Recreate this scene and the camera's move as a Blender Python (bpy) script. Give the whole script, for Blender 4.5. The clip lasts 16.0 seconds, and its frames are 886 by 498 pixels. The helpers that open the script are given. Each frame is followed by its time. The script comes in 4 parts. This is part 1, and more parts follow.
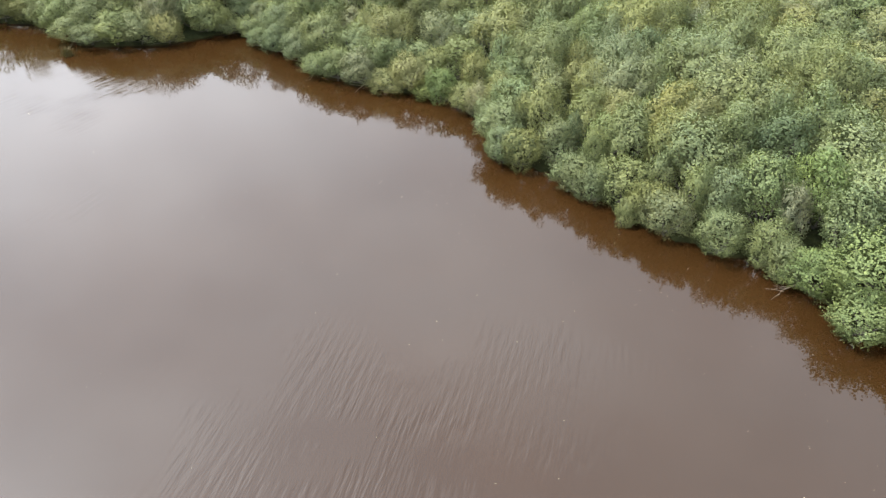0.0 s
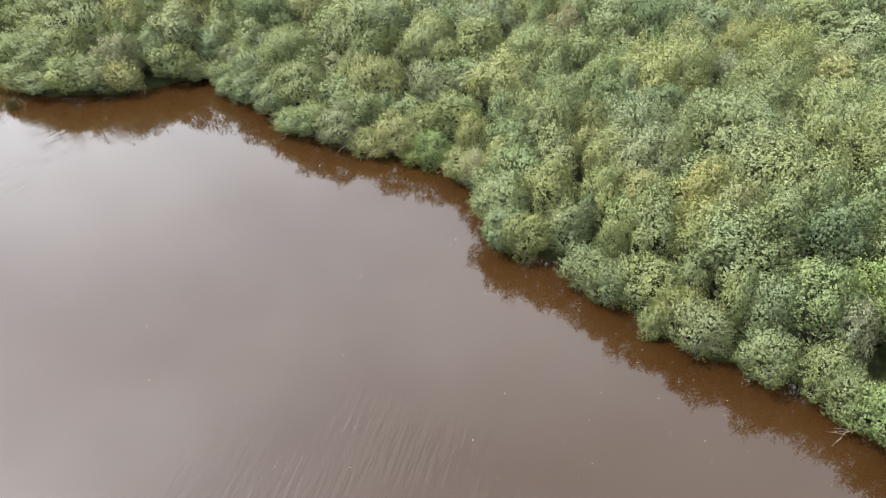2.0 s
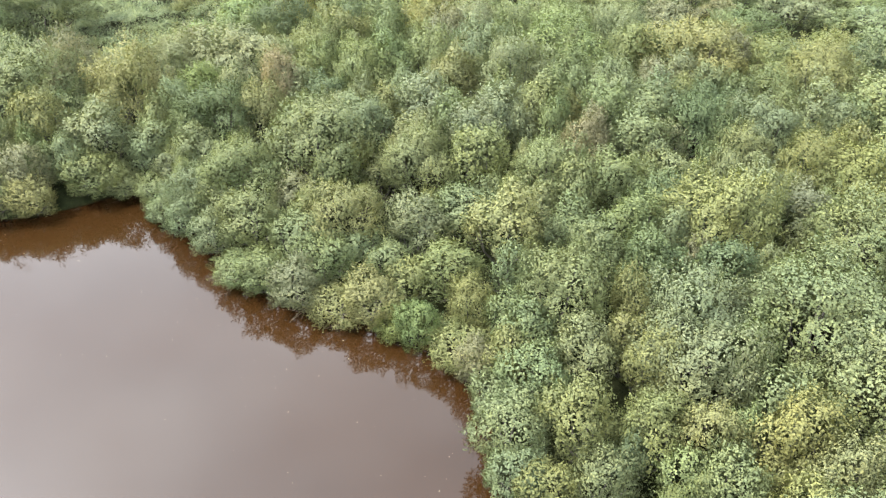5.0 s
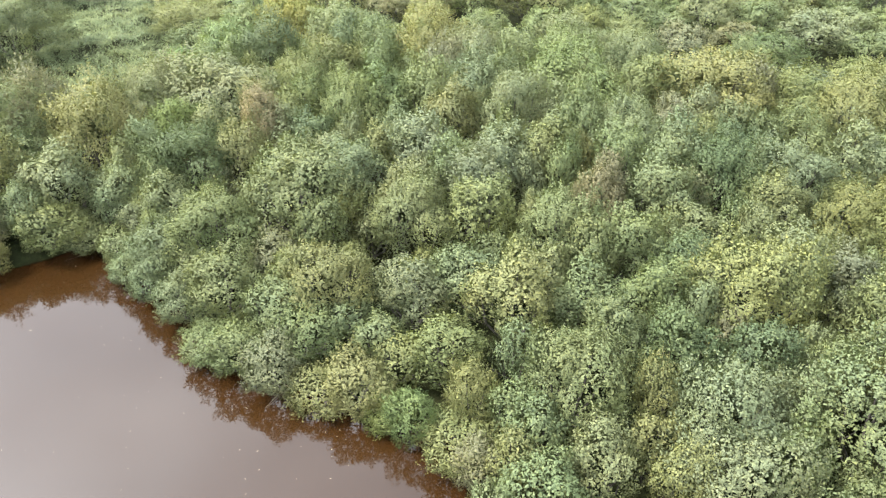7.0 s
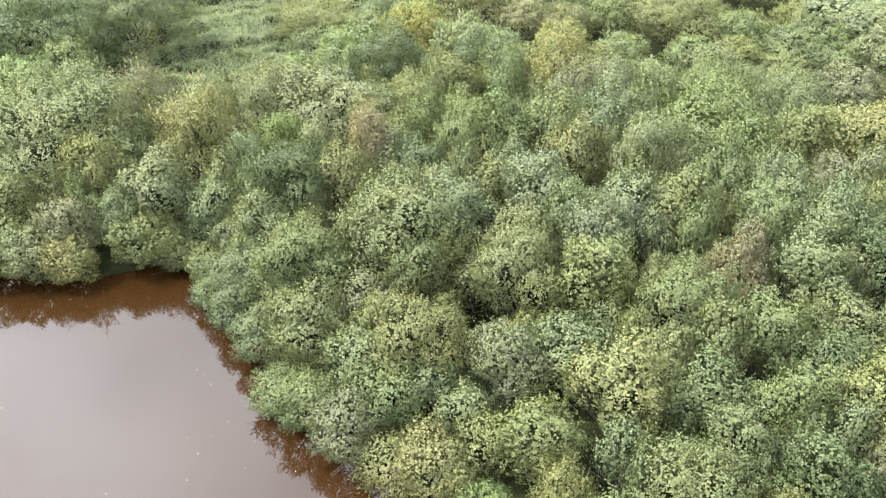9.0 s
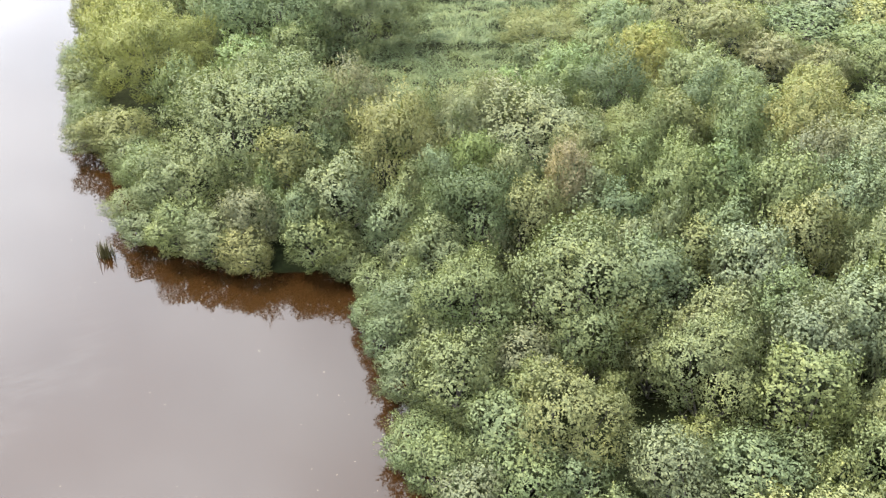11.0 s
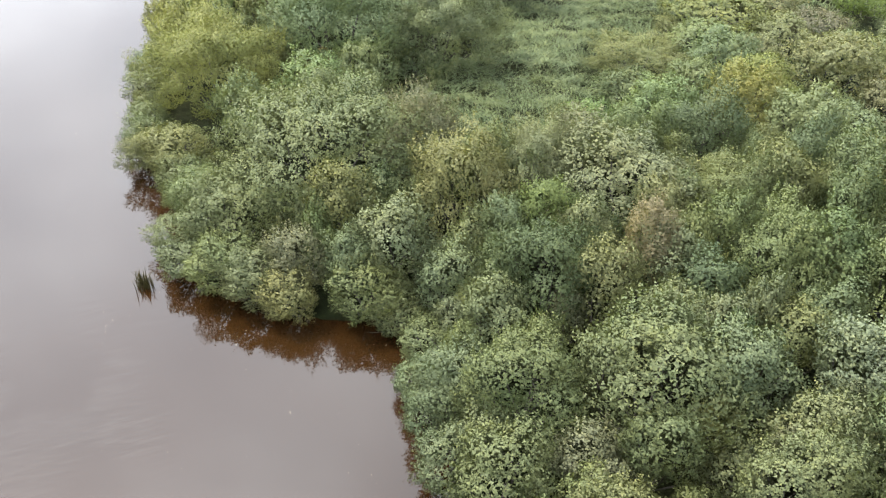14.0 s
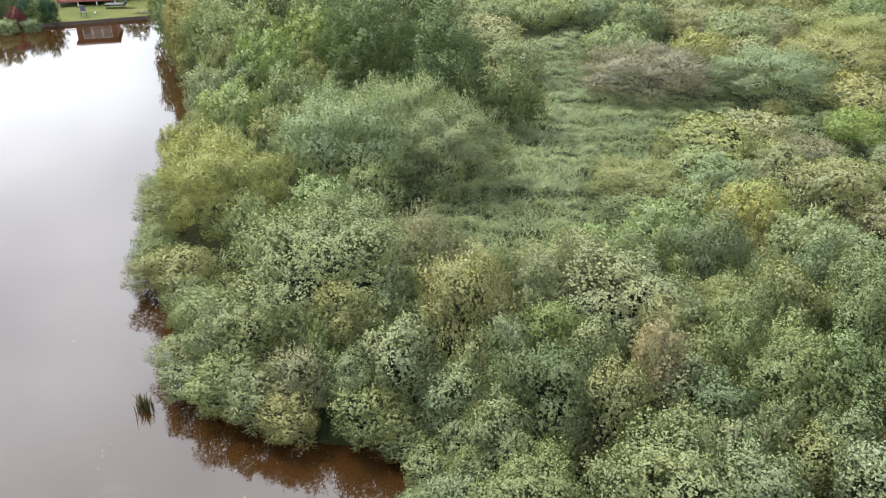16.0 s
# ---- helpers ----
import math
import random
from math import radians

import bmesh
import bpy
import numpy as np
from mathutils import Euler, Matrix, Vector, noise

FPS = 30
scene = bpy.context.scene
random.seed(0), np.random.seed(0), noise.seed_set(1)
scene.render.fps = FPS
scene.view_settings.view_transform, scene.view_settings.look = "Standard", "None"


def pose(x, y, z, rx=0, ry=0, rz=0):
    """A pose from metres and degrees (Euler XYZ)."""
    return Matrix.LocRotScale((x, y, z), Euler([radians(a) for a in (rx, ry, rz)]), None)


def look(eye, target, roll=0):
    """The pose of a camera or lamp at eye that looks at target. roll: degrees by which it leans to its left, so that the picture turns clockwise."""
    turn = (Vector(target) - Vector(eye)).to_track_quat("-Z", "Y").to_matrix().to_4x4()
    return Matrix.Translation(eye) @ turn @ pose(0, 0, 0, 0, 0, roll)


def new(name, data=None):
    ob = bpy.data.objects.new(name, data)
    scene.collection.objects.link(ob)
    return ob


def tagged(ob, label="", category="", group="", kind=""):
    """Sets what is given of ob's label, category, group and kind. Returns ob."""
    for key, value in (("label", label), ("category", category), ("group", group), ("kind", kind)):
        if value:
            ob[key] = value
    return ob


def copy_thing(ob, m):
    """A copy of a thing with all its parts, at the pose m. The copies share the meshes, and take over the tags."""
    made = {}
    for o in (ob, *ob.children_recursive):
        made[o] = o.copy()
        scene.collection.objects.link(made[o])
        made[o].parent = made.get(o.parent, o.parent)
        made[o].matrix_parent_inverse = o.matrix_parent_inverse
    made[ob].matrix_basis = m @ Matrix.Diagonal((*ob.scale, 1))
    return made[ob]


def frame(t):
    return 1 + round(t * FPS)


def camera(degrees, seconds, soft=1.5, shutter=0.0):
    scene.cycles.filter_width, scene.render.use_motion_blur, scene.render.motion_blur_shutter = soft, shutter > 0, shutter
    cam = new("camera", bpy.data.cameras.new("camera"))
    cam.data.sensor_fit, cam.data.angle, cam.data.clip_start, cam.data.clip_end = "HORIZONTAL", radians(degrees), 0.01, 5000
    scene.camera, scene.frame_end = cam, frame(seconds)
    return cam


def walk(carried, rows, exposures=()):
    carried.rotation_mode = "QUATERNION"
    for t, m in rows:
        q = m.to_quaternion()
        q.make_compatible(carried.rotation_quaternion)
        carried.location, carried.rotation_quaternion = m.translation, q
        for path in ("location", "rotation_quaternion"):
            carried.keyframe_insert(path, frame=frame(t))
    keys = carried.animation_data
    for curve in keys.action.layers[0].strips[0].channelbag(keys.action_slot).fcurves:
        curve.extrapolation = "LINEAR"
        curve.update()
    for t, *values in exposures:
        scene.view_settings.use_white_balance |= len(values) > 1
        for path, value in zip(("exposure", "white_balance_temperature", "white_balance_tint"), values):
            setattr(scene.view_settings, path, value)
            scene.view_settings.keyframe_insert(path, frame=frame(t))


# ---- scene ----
cam = camera(58.3, 16.0, soft=1.25)
METRES, EYE, TILT, LEAN, TURN = 27.0, 15.0, -36.0, 0.0, 0.0
ROWS = [
    (0.0, 0.0, 0.0, 0.0, -0.0, 0.0, -0.0),
    (0.5, 0.0013, 0.0275, 0.0207, -0.01, -0.05, 0.01),
    (1.0, 0.0034, 0.062, 0.0471, -0.05, -0.07, 0.03),
    (1.5, 0.0065, 0.1063, 0.0814, -0.08, -0.07, 0.03),
    (2.0, 0.0091, 0.1578, 0.1217, -0.13, -0.05, 0.04),
    (2.5, 0.0118, 0.2131, 0.1653, -0.14, -0.08, 0.03),
    (3.0, 0.0145, 0.2682, 0.2091, -0.13, -0.08, 0.03),
    (3.5, 0.0166, 0.3183, 0.2487, -0.12, -0.04, 0.01),
    (4.0, 0.0186, 0.3606, 0.2823, -0.1, -0.01, -0.02),
    (4.5, 0.0203, 0.396, 0.311, -0.11, 0.03, -0.05),
    (7.0, 0.0242, 0.5337, 0.4072, -0.15, 0.07, -0.14),
    (7.5, 0.0252, 0.5577, 0.4228, -0.15, 0.06, -0.15),
    (8.0, 0.0248, 0.5805, 0.4381, 0.65, 0.0, -0.79),
    (8.5, 0.0253, 0.6031, 0.4523, 4.39, -0.17, -3.61),
    (9.0, 0.025, 0.6252, 0.466, 7.94, -0.5, -6.25),
    (9.5, 0.0241, 0.6471, 0.4794, 11.62, -1.01, -8.9),
    (10.0, 0.0215, 0.669, 0.4928, 15.42, -1.72, -11.52),
    (12.5, -0.0054, 0.7607, 0.5498, 28.7, -5.47, -19.74),
    (13.0, -0.0139, 0.7762, 0.559, 28.77, -5.47, -19.74),
    (13.5, -0.021, 0.7898, 0.5666, 28.84, -5.49, -19.74),
    (14.0, -0.0256, 0.7974, 0.5706, 28.88, -5.5, -19.76),
    (14.5, -0.0282, 0.7995, 0.5723, 28.95, -3.94, -19.79),
    (15.0, -0.0284, 0.7986, 0.5716, 28.99, -1.02, -19.86),
    (15.5, -0.0282, 0.7968, 0.5716, 29.03, 0.83, -19.89),
    (16.0, -0.0278, 0.7941, 0.5717, 29.05, 3.07, -19.91),
]
walk(cam, [(t, pose(0, 0, EYE, TILT, LEAN, TURN) @ pose(METRES * x, METRES * y, METRES * z, 90 + pitch, roll, yaw)) for t, x, y, z, yaw, pitch, roll in ROWS],
     exposures=[(0.0, 2.62), (4.5, 2.92), (7.0, 2.96), (10.0, 2.97), (13.0, 2.46), (16.0, 2.46)])

# ---- world, sun, exposure ----
world = bpy.data.worlds.new("overcast_sky")
scene.world = world
world.use_nodes = True
wn, wl = world.node_tree.nodes, world.node_tree.links
wn.clear()
w_out = wn.new("ShaderNodeOutputWorld")
w_bg = wn.new("ShaderNodeBackground")
w_sky = wn.new("ShaderNodeTexSky")
w_sky.sky_type, w_sky.sun_disc = "NISHITA", False
SUN_AZ, SUN_EL = -97.0, 56.0
w_sky.sun_elevation, w_sky.sun_rotation = radians(SUN_EL), radians(SUN_AZ)
w_dim = wn.new("ShaderNodeVectorMath")
w_dim.operation = "SCALE"
w_dim.inputs["Scale"].default_value = 0.10
w_co = wn.new("ShaderNodeTexCoord")
w_map = wn.new("ShaderNodeMapping")
w_map.inputs["Scale"].default_value = (1.0, 1.0, 1.6)
w_map.inputs["Location"].default_value = (0.35, 0.1, 0.0)
w_noise = wn.new("ShaderNodeTexNoise")
w_noise.inputs["Scale"].default_value = 2.5
w_noise.inputs["Detail"].default_value = 5.0
w_noise.inputs["Roughness"].default_value = 0.45
w_ramp = wn.new("ShaderNodeValToRGB")
w_ramp.color_ramp.elements[0].position, w_ramp.color_ramp.elements[0].color = 0.36, (0.68, 0.72, 0.79, 1)
w_ramp.color_ramp.elements[1].position, w_ramp.color_ramp.elements[1].color = 0.68, (1.15, 1.20, 1.26, 1)
w_mix = wn.new("ShaderNodeMix")
w_mix.data_type = "RGBA"
w_mix.inputs["Factor"].default_value = 0.86
wl.new(w_co.outputs["Generated"], w_map.inputs["Vector"])
wl.new(w_map.outputs["Vector"], w_noise.inputs["Vector"])
wl.new(w_noise.outputs["Fac"], w_ramp.inputs["Fac"])
wl.new(w_sky.outputs["Color"], w_dim.inputs[0])
wl.new(w_dim.outputs["Vector"], w_mix.inputs[6])
wl.new(w_ramp.outputs["Color"], w_mix.inputs[7])
# an overcast sky is about half as bright at the horizon as overhead
w_sep = wn.new("ShaderNodeSeparateXYZ")
w_range = wn.new("ShaderNodeMapRange")
w_range.inputs["To Min"].default_value, w_range.inputs["To Max"].default_value = 0.40, 1.12
w_law = wn.new("ShaderNodeVectorMath")
w_law.operation = "SCALE"
wl.new(w_co.outputs["Generated"], w_sep.inputs[0])
wl.new(w_sep.outputs["Z"], w_range.inputs["Value"])
wl.new(w_mix.outputs[2], w_law.inputs[0])
wl.new(w_range.outputs["Result"], w_law.inputs["Scale"])
# thin cloud glows round the hidden sun
w_dot = wn.new("ShaderNodeVectorMath")
w_dot.operation = "DOT_PRODUCT"
w_dot.inputs[1].default_value = (math.sin(radians(-68)) * math.cos(radians(46)), math.cos(radians(-68)) * math.cos(radians(46)), math.sin(radians(46)))
w_glow = wn.new("ShaderNodeMapRange")
w_glow.interpolation_type = "SMOOTHSTEP"
w_glow.inputs["From Min"].default_value, w_glow.inputs["From Max"].default_value = 0.45, 1.05
w_glow.inputs["To Min"].default_value, w_glow.inputs["To Max"].default_value = 1.0, 1.75
w_core = wn.new("ShaderNodeMapRange")
w_core.interpolation_type = "SMOOTHSTEP"
w_core.inputs["From Min"].default_value, w_core.inputs["From Max"].default_value = 0.90, 1.0
w_core.inputs["To Min"].default_value, w_core.inputs["To Max"].default_value = 1.0, 1.38
w_both = wn.new("ShaderNodeMath")
w_both.operation = "MULTIPLY"
w_lit = wn.new("ShaderNodeVectorMath")
w_lit.operation = "SCALE"
wl.new(w_co.outputs["Generated"], w_dot.inputs[0])
wl.new(w_dot.outputs["Value"], w_glow.inputs["Value"])
wl.new(w_law.outputs["Vector"], w_lit.inputs[0])
wl.new(w_dot.outputs["Value"], w_core.inputs["Value"])
wl.new(w_glow.outputs["Result"], w_both.inputs[0])
wl.new(w_core.outputs["Result"], w_both.inputs[1])
wl.new(w_both.outputs[0], w_lit.inputs["Scale"])
wl.new(w_lit.outputs["Vector"], w_bg.inputs["Color"])
wl.new(w_bg.outputs["Background"], w_out.inputs["Surface"])

sun = new("sun", bpy.data.lights.new("sun", "SUN"))
sun.data.energy, sun.data.angle, sun.data.color = 2.25, radians(13), (1.0, 0.95, 0.86)
sun_way = Vector((math.sin(radians(SUN_AZ)) * math.cos(radians(SUN_EL)), math.cos(radians(SUN_AZ)) * math.cos(radians(SUN_EL)), math.sin(radians(SUN_EL))))
sun.matrix_world = look(sun_way * 100, (0, 0, 0))


# ---- materials ----
def material(name):
    m = bpy.data.materials.new(name)
    m.use_nodes = True
    t = m.node_tree
    return m, t.nodes, t.links, t.nodes["Principled BSDF"]


def noise_node(n, l, vector, scale, detail=4.0, rough=0.55):
    k = n.new("ShaderNodeTexNoise")
    k.inputs["Scale"].default_value, k.inputs["Detail"].default_value, k.inputs["Roughness"].default_value = scale, detail, rough
    if vector is not None:
        l.new(vector, k.inputs["Vector"])
    return k


def ramp_node(n, l, fac, stops):
    k = n.new("ShaderNodeValToRGB")
    els = k.color_ramp.elements
    while len(els) < len(stops):
        els.new(0.5)
    for e, (p, c) in zip(els, stops):
        e.position, e.color = p, (*c, 1)
    l.new(fac, k.inputs["Fac"])
    return k


def mix_node(n, l, a, b, fac, mode="MIX"):
    k = n.new("ShaderNodeMix")
    k.data_type, k.blend_type = "RGBA", mode
    for sock, v in ((k.inputs[0], fac), (k.inputs[6], a), (k.inputs[7], b)):
        if isinstance(v, (int, float)):
            sock.default_value = v
        elif isinstance(v, tuple):
            sock.default_value = (*v, 1)
        else:
            l.new(v, sock)
    return k


def bump_node(n, l, height, strength, distance, b):
    k = n.new("ShaderNodeBump")
    k.inputs["Strength"].default_value, k.inputs["Distance"].default_value = strength, distance
    l.new(height, k.inputs["Height"])
    l.new(k.outputs["Normal"], b.inputs["Normal"])
    return k


def leaf_material(name, rough=0.5, through_light=0.27):
    """Leaves: the plant's own colour, varied plant by plant, clump by clump and leaf by leaf."""
    m, n, l, b = material(name)
    info, geo = n.new("ShaderNodeObjectInfo"), n.new("ShaderNodeNewGeometry")
    one = ramp_node(n, l, geo.outputs["Random Per Island"], [(0.0, (0.70, 0.73, 0.72)), (0.35, (0.94, 0.95, 0.94)), (0.75, (1.05, 1.05, 1.03)), (1.0, (1.20, 1.14, 0.98))])
    clump = noise_node(n, l, geo.outputs["Position"], 0.7, 4.0, 0.6)
    two = ramp_node(n, l, clump.outputs["Fac"], [(0.30, (0.86, 0.92, 0.94)), (0.50, (1.0, 1.0, 1.0)), (0.70, (1.10, 1.06, 0.93))])
    fleck = noise_node(n, l, geo.outputs["Position"], 11.0, 3.0, 0.7)
    three = ramp_node(n, l, fleck.outputs["Fac"], [(0.34, (0.78, 0.81, 0.82)), (0.52, (1.0, 1.0, 1.0)), (0.70, (1.13, 1.12, 1.06))])
    info_c = mix_node(n, l, info.outputs["Color"], three.outputs["Color"], 1.0, "MULTIPLY")
    a = mix_node(n, l, info_c.outputs[2], one.outputs["Color"], 1.0, "MULTIPLY")
    c = mix_node(n, l, a.outputs[2], two.outputs["Color"], 1.0, "MULTIPLY")
    l.new(c.outputs[2], b.inputs["Base Color"])
    b.inputs["Roughness"].default_value = rough
    b.inputs["Specular IOR Level"].default_value = 0.07
    tr = n.new("ShaderNodeBsdfTranslucent")
    warm = mix_node(n, l, c.outputs[2], (1.12, 1.16, 0.7), 1.0, "MULTIPLY")
    l.new(warm.outputs[2], tr.inputs["Color"])
    mx = n.new("ShaderNodeMixShader")
    mx.inputs[0].default_value = through_light
    l.new(b.outputs[0], mx.inputs[1])
    l.new(tr.outputs[0], mx.inputs[2])
    l.new(mx.outputs[0], n["Material Output"].inputs["Surface"])
    return m


def bark_material(name, dark, pale):
    m, n, l, b = material(name)
    co = n.new("ShaderNodeTexCoord")
    k = noise_node(n, l, co.outputs["Object"], 9.0, 5.0)
    r = ramp_node(n, l, k.outputs["Fac"], [(0.3, dark), (0.7, pale)])
    l.new(r.outputs["Color"], b.inputs["Base Color"])
    b.inputs["Roughness"].default_value = 0.85
    bump_node(n, l, k.outputs["Fac"], 0.6, 0.02, b)
    return m


def plain_material(name, colour, rough=0.6, scale=6.0, spread=0.25, metal=0.0):
    m, n, l, b = material(name)
    co = n.new("ShaderNodeTexCoord")
    k = noise_node(n, l, co.outputs["Object"], scale, 5.0)
    r = ramp_node(n, l, k.outputs["Fac"], [(0.3, tuple(c * (1 - spread) for c in colour)), (0.7, tuple(c * (1 + spread) for c in colour))])
    l.new(r.outputs["Color"], b.inputs["Base Color"])
    b.inputs["Roughness"].default_value, b.inputs["Metallic"].default_value = rough, metal
    b.inputs["Specular IOR Level"].default_value = 0.25
    bump_node(n, l, k.outputs["Fac"], 0.25, 0.01, b)
    return m


def water_material():
    """Peaty brown pond water with wind ripples in patches."""
    m, n, l, b = material("pond_water")
    co = n.new("ShaderNodeTexCoord")
    murk = noise_node(n, l, co.outputs["Object"], 0.12, 4.0)
    r = ramp_node(n, l, murk.outputs["Fac"], [(0.3, (0.0107, 0.0049, 0.0015)), (0.7, (0.0136, 0.0062, 0.0019))])
    l.new(r.outputs["Color"], b.inputs["Base Color"])
    b.inputs["Roughness"].default_value, b.inputs["IOR"].default_value = 0.035, 1.333
    swell = noise_node(n, l, co.outputs["Object"], 0.9, 2.0, 0.4)
    total = n.new("ShaderNodeMath")
    total.operation = "MULTIPLY"
    total.inputs[1].default_value = 0.05
    l.new(swell.outputs["Fac"], total.inputs[0])
    # wind patches: centre, reach, heading of the crests, share of calm water
    for px, py, reach, heading, calm in ((-0.6, 13.2, 9.0, -14.0, 0.38), (-16.0, 32.0, 5.6, -31.0, 0.44), (-15.0, 22.0, 5.0, -25.0, 0.47)):
        at = n.new("ShaderNodeVectorMath")
        at.operation = "DISTANCE"
        at.inputs[1].default_value = (px, py, 0)
        l.new(co.outputs["Object"], at.inputs[0])
        near = n.new("ShaderNodeMapRange")
        near.interpolation_type = "SMOOTHSTEP"
        near.inputs["From Min"].default_value, near.inputs["From Max"].default_value = 0.0, reach
        near.inputs["To Min"].default_value, near.inputs["To Max"].default_value = 1.0, 0.0
        l.new(at.outputs["Value"], near.inputs["Value"])
        turn = n.new("ShaderNodeMapping")
        turn.vector_type = "TEXTURE"
        turn.inputs["Rotation"].default_value = (0, 0, radians(heading))
        turn.inputs["Scale"].default_value = (1.0, 8.0, 1.0)
        l.new(co.outputs["Object"], turn.inputs["Vector"])
        fine = noise_node(n, l, turn.outputs["Vector"], 6.0, 2.0, 0.5)
        gust = noise_node(n, l, co.outputs["Object"], 0.35, 3.0, 0.55)
        gate = ramp_node(n, l, gust.outputs["Fac"], [(calm, (0.0, 0.0, 0.0)), (calm + 0.22, (1.0, 1.0, 1.0))])
        a = n.new("ShaderNodeMath")
        a.operation = "MULTIPLY"
        l.new(near.outputs["Result"], a.inputs[0])
        l.new(gate.outputs["Color"], a.inputs[1])
        even = n.new("ShaderNodeMath")
        even.operation = "SUBTRACT"
        even.inputs[1].default_value = 0.5
        l.new(fine.outputs["Fac"], even.inputs[0])
        c = n.new("ShaderNodeMath")
        c.operation = "MULTIPLY_ADD"
        l.new(even.outputs[0], c.inputs[0])
        l.new(a.outputs[0], c.inputs[1])
        l.new(total.outputs[0], c.inputs[2])
        total = c
    bump_node(n, l, total.outputs[0], 0.55, 0.08, b)
    return m


def ground_material():
    m, n, l, b = material("marsh_ground")
    co = n.new("ShaderNodeTexCoord")
    big = noise_node(n, l, co.outputs["Object"], 0.12, 4.0)
    fine = noise_node(n, l, co.outputs["Object"], 3.5, 6.0, 0.7)
    # soil tones taken near black so gaps between the shrubs read as shade
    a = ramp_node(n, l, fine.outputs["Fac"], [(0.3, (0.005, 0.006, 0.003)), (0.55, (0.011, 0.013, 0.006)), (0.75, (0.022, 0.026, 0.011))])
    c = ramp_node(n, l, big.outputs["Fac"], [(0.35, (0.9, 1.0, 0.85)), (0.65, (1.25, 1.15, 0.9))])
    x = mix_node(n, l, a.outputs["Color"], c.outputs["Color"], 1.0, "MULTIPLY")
    l.new(x.outputs[2], b.inputs["Base Color"])
    b.inputs["Roughness"].default_value, b.inputs["Specular IOR Level"].default_value = 0.95, 0.05
    bump_node(n, l, fine.outputs["Fac"], 0.8, 0.15, b)
    return m


def lawn_material():
    m, n, l, b = material("mown_lawn")
    co = n.new("ShaderNodeTexCoord")
    big = noise_node(n, l, co.outputs["Object"], 0.5, 4.0)
    fine = noise_node(n, l, co.outputs["Object"], 14.0, 5.0, 0.7)
    a = ramp_node(n, l, big.outputs["Fac"], [(0.35, (0.026, 0.035, 0.010)), (0.65, (0.046, 0.048, 0.016))])
    c = ramp_node(n, l, fine.outputs["Fac"], [(0.3, (0.8, 0.85, 0.8)), (0.7, (1.2, 1.15, 1.1))])
    x = mix_node(n, l, a.outputs["Color"], c.outputs["Color"], 1.0, "MULTIPLY")
    l.new(x.outputs[2], b.inputs["Base Color"])
    b.inputs["Roughness"].default_value = 0.95
    b.inputs["Specular IOR Level"].default_value = 0.04
    bump_node(n, l, fine.outputs["Fac"], 0.7, 0.04, b)
    return m


LEAF = leaf_material("shrub_leaf")
GRASS = leaf_material("meadow_grass", 0.55, 0.15)
BARK = bark_material("willow_bark", (0.012, 0.010, 0.007), (0.036, 0.031, 0.023))
DEAD = bark_material("dead_wood", (0.05, 0.04, 0.03), (0.12, 0.098, 0.072))
WATER, GROUND, LAWN = water_material(), ground_material(), lawn_material()
BRICK = plain_material("dark_red_brick", (0.10, 0.045, 0.035), 0.85, 9.0, 0.3)
TILE = plain_material("red_clay_tile", (0.34, 0.075, 0.05), 0.7, 7.0, 0.3)
WHITE = plain_material("white_paint", (0.45, 0.45, 0.44), 0.5, 3.0, 0.06)
TIMBER = plain_material("weathered_timber", (0.05, 0.04, 0.032), 0.85, 8.0, 0.35)
REDWOOD = plain_material("red_stained_timber", (0.15, 0.052, 0.042), 0.75, 6.0, 0.25)
# matt pale grey for the window panes, in place of glass mirroring the sky
SKY_PANE = plain_material("sky_grey_pane", (0.16, 0.16, 0.165), 0.55, 4.0, 0.12)
DARKGREY = plain_material("dark_grey_cover", (0.016, 0.018, 0.020), 0.7, 5.0, 0.2)
GREY = plain_material("grey_plastic", (0.040, 0.040, 0.043), 0.6, 5.0, 0.1)
PETAL = plain_material("fallen_leaf", (0.30, 0.27, 0.19), 0.6, 8.0, 0.3)
GLASS, _, _, gb = material("window_glass")
gb.inputs["Base Color"].default_value = (0.02, 0.025, 0.03, 1)
gb.inputs["Roughness"].default_value = 0.03
gb.inputs["Specular IOR Level"].default_value = 0.8

LEAF_COLOURS = {
    "grey": (0.106, 0.134, 0.074), "green": (0.096, 0.128, 0.058), "pale": (0.122, 0.150, 0.080), "dark": (0.074, 0.098, 0.050),
    "olive": (0.118, 0.128, 0.048), "yellow": (0.154, 0.158, 0.056), "bright": (0.105, 0.150, 0.044), "bright_pale": (0.128, 0.166, 0.070),
    "silver": (0.128, 0.154, 0.098), "ochre": (0.152, 0.142, 0.058), "rust": (0.192, 0.160, 0.092), "tan_yellow": (0.160, 0.150, 0.064),
    "brown": (0.125, 0.105, 0.066), "brown_grey": (0.122, 0.122, 0.082), "pale_tan": (0.148, 0.150, 0.080), "purple": (0.118, 0.106, 0.078),
    "alder": (0.056, 0.084, 0.036), "conifer": (0.030, 0.058, 0.034), "red": (0.110, 0.042, 0.040), "grass": (0.092, 0.112, 0.054)}
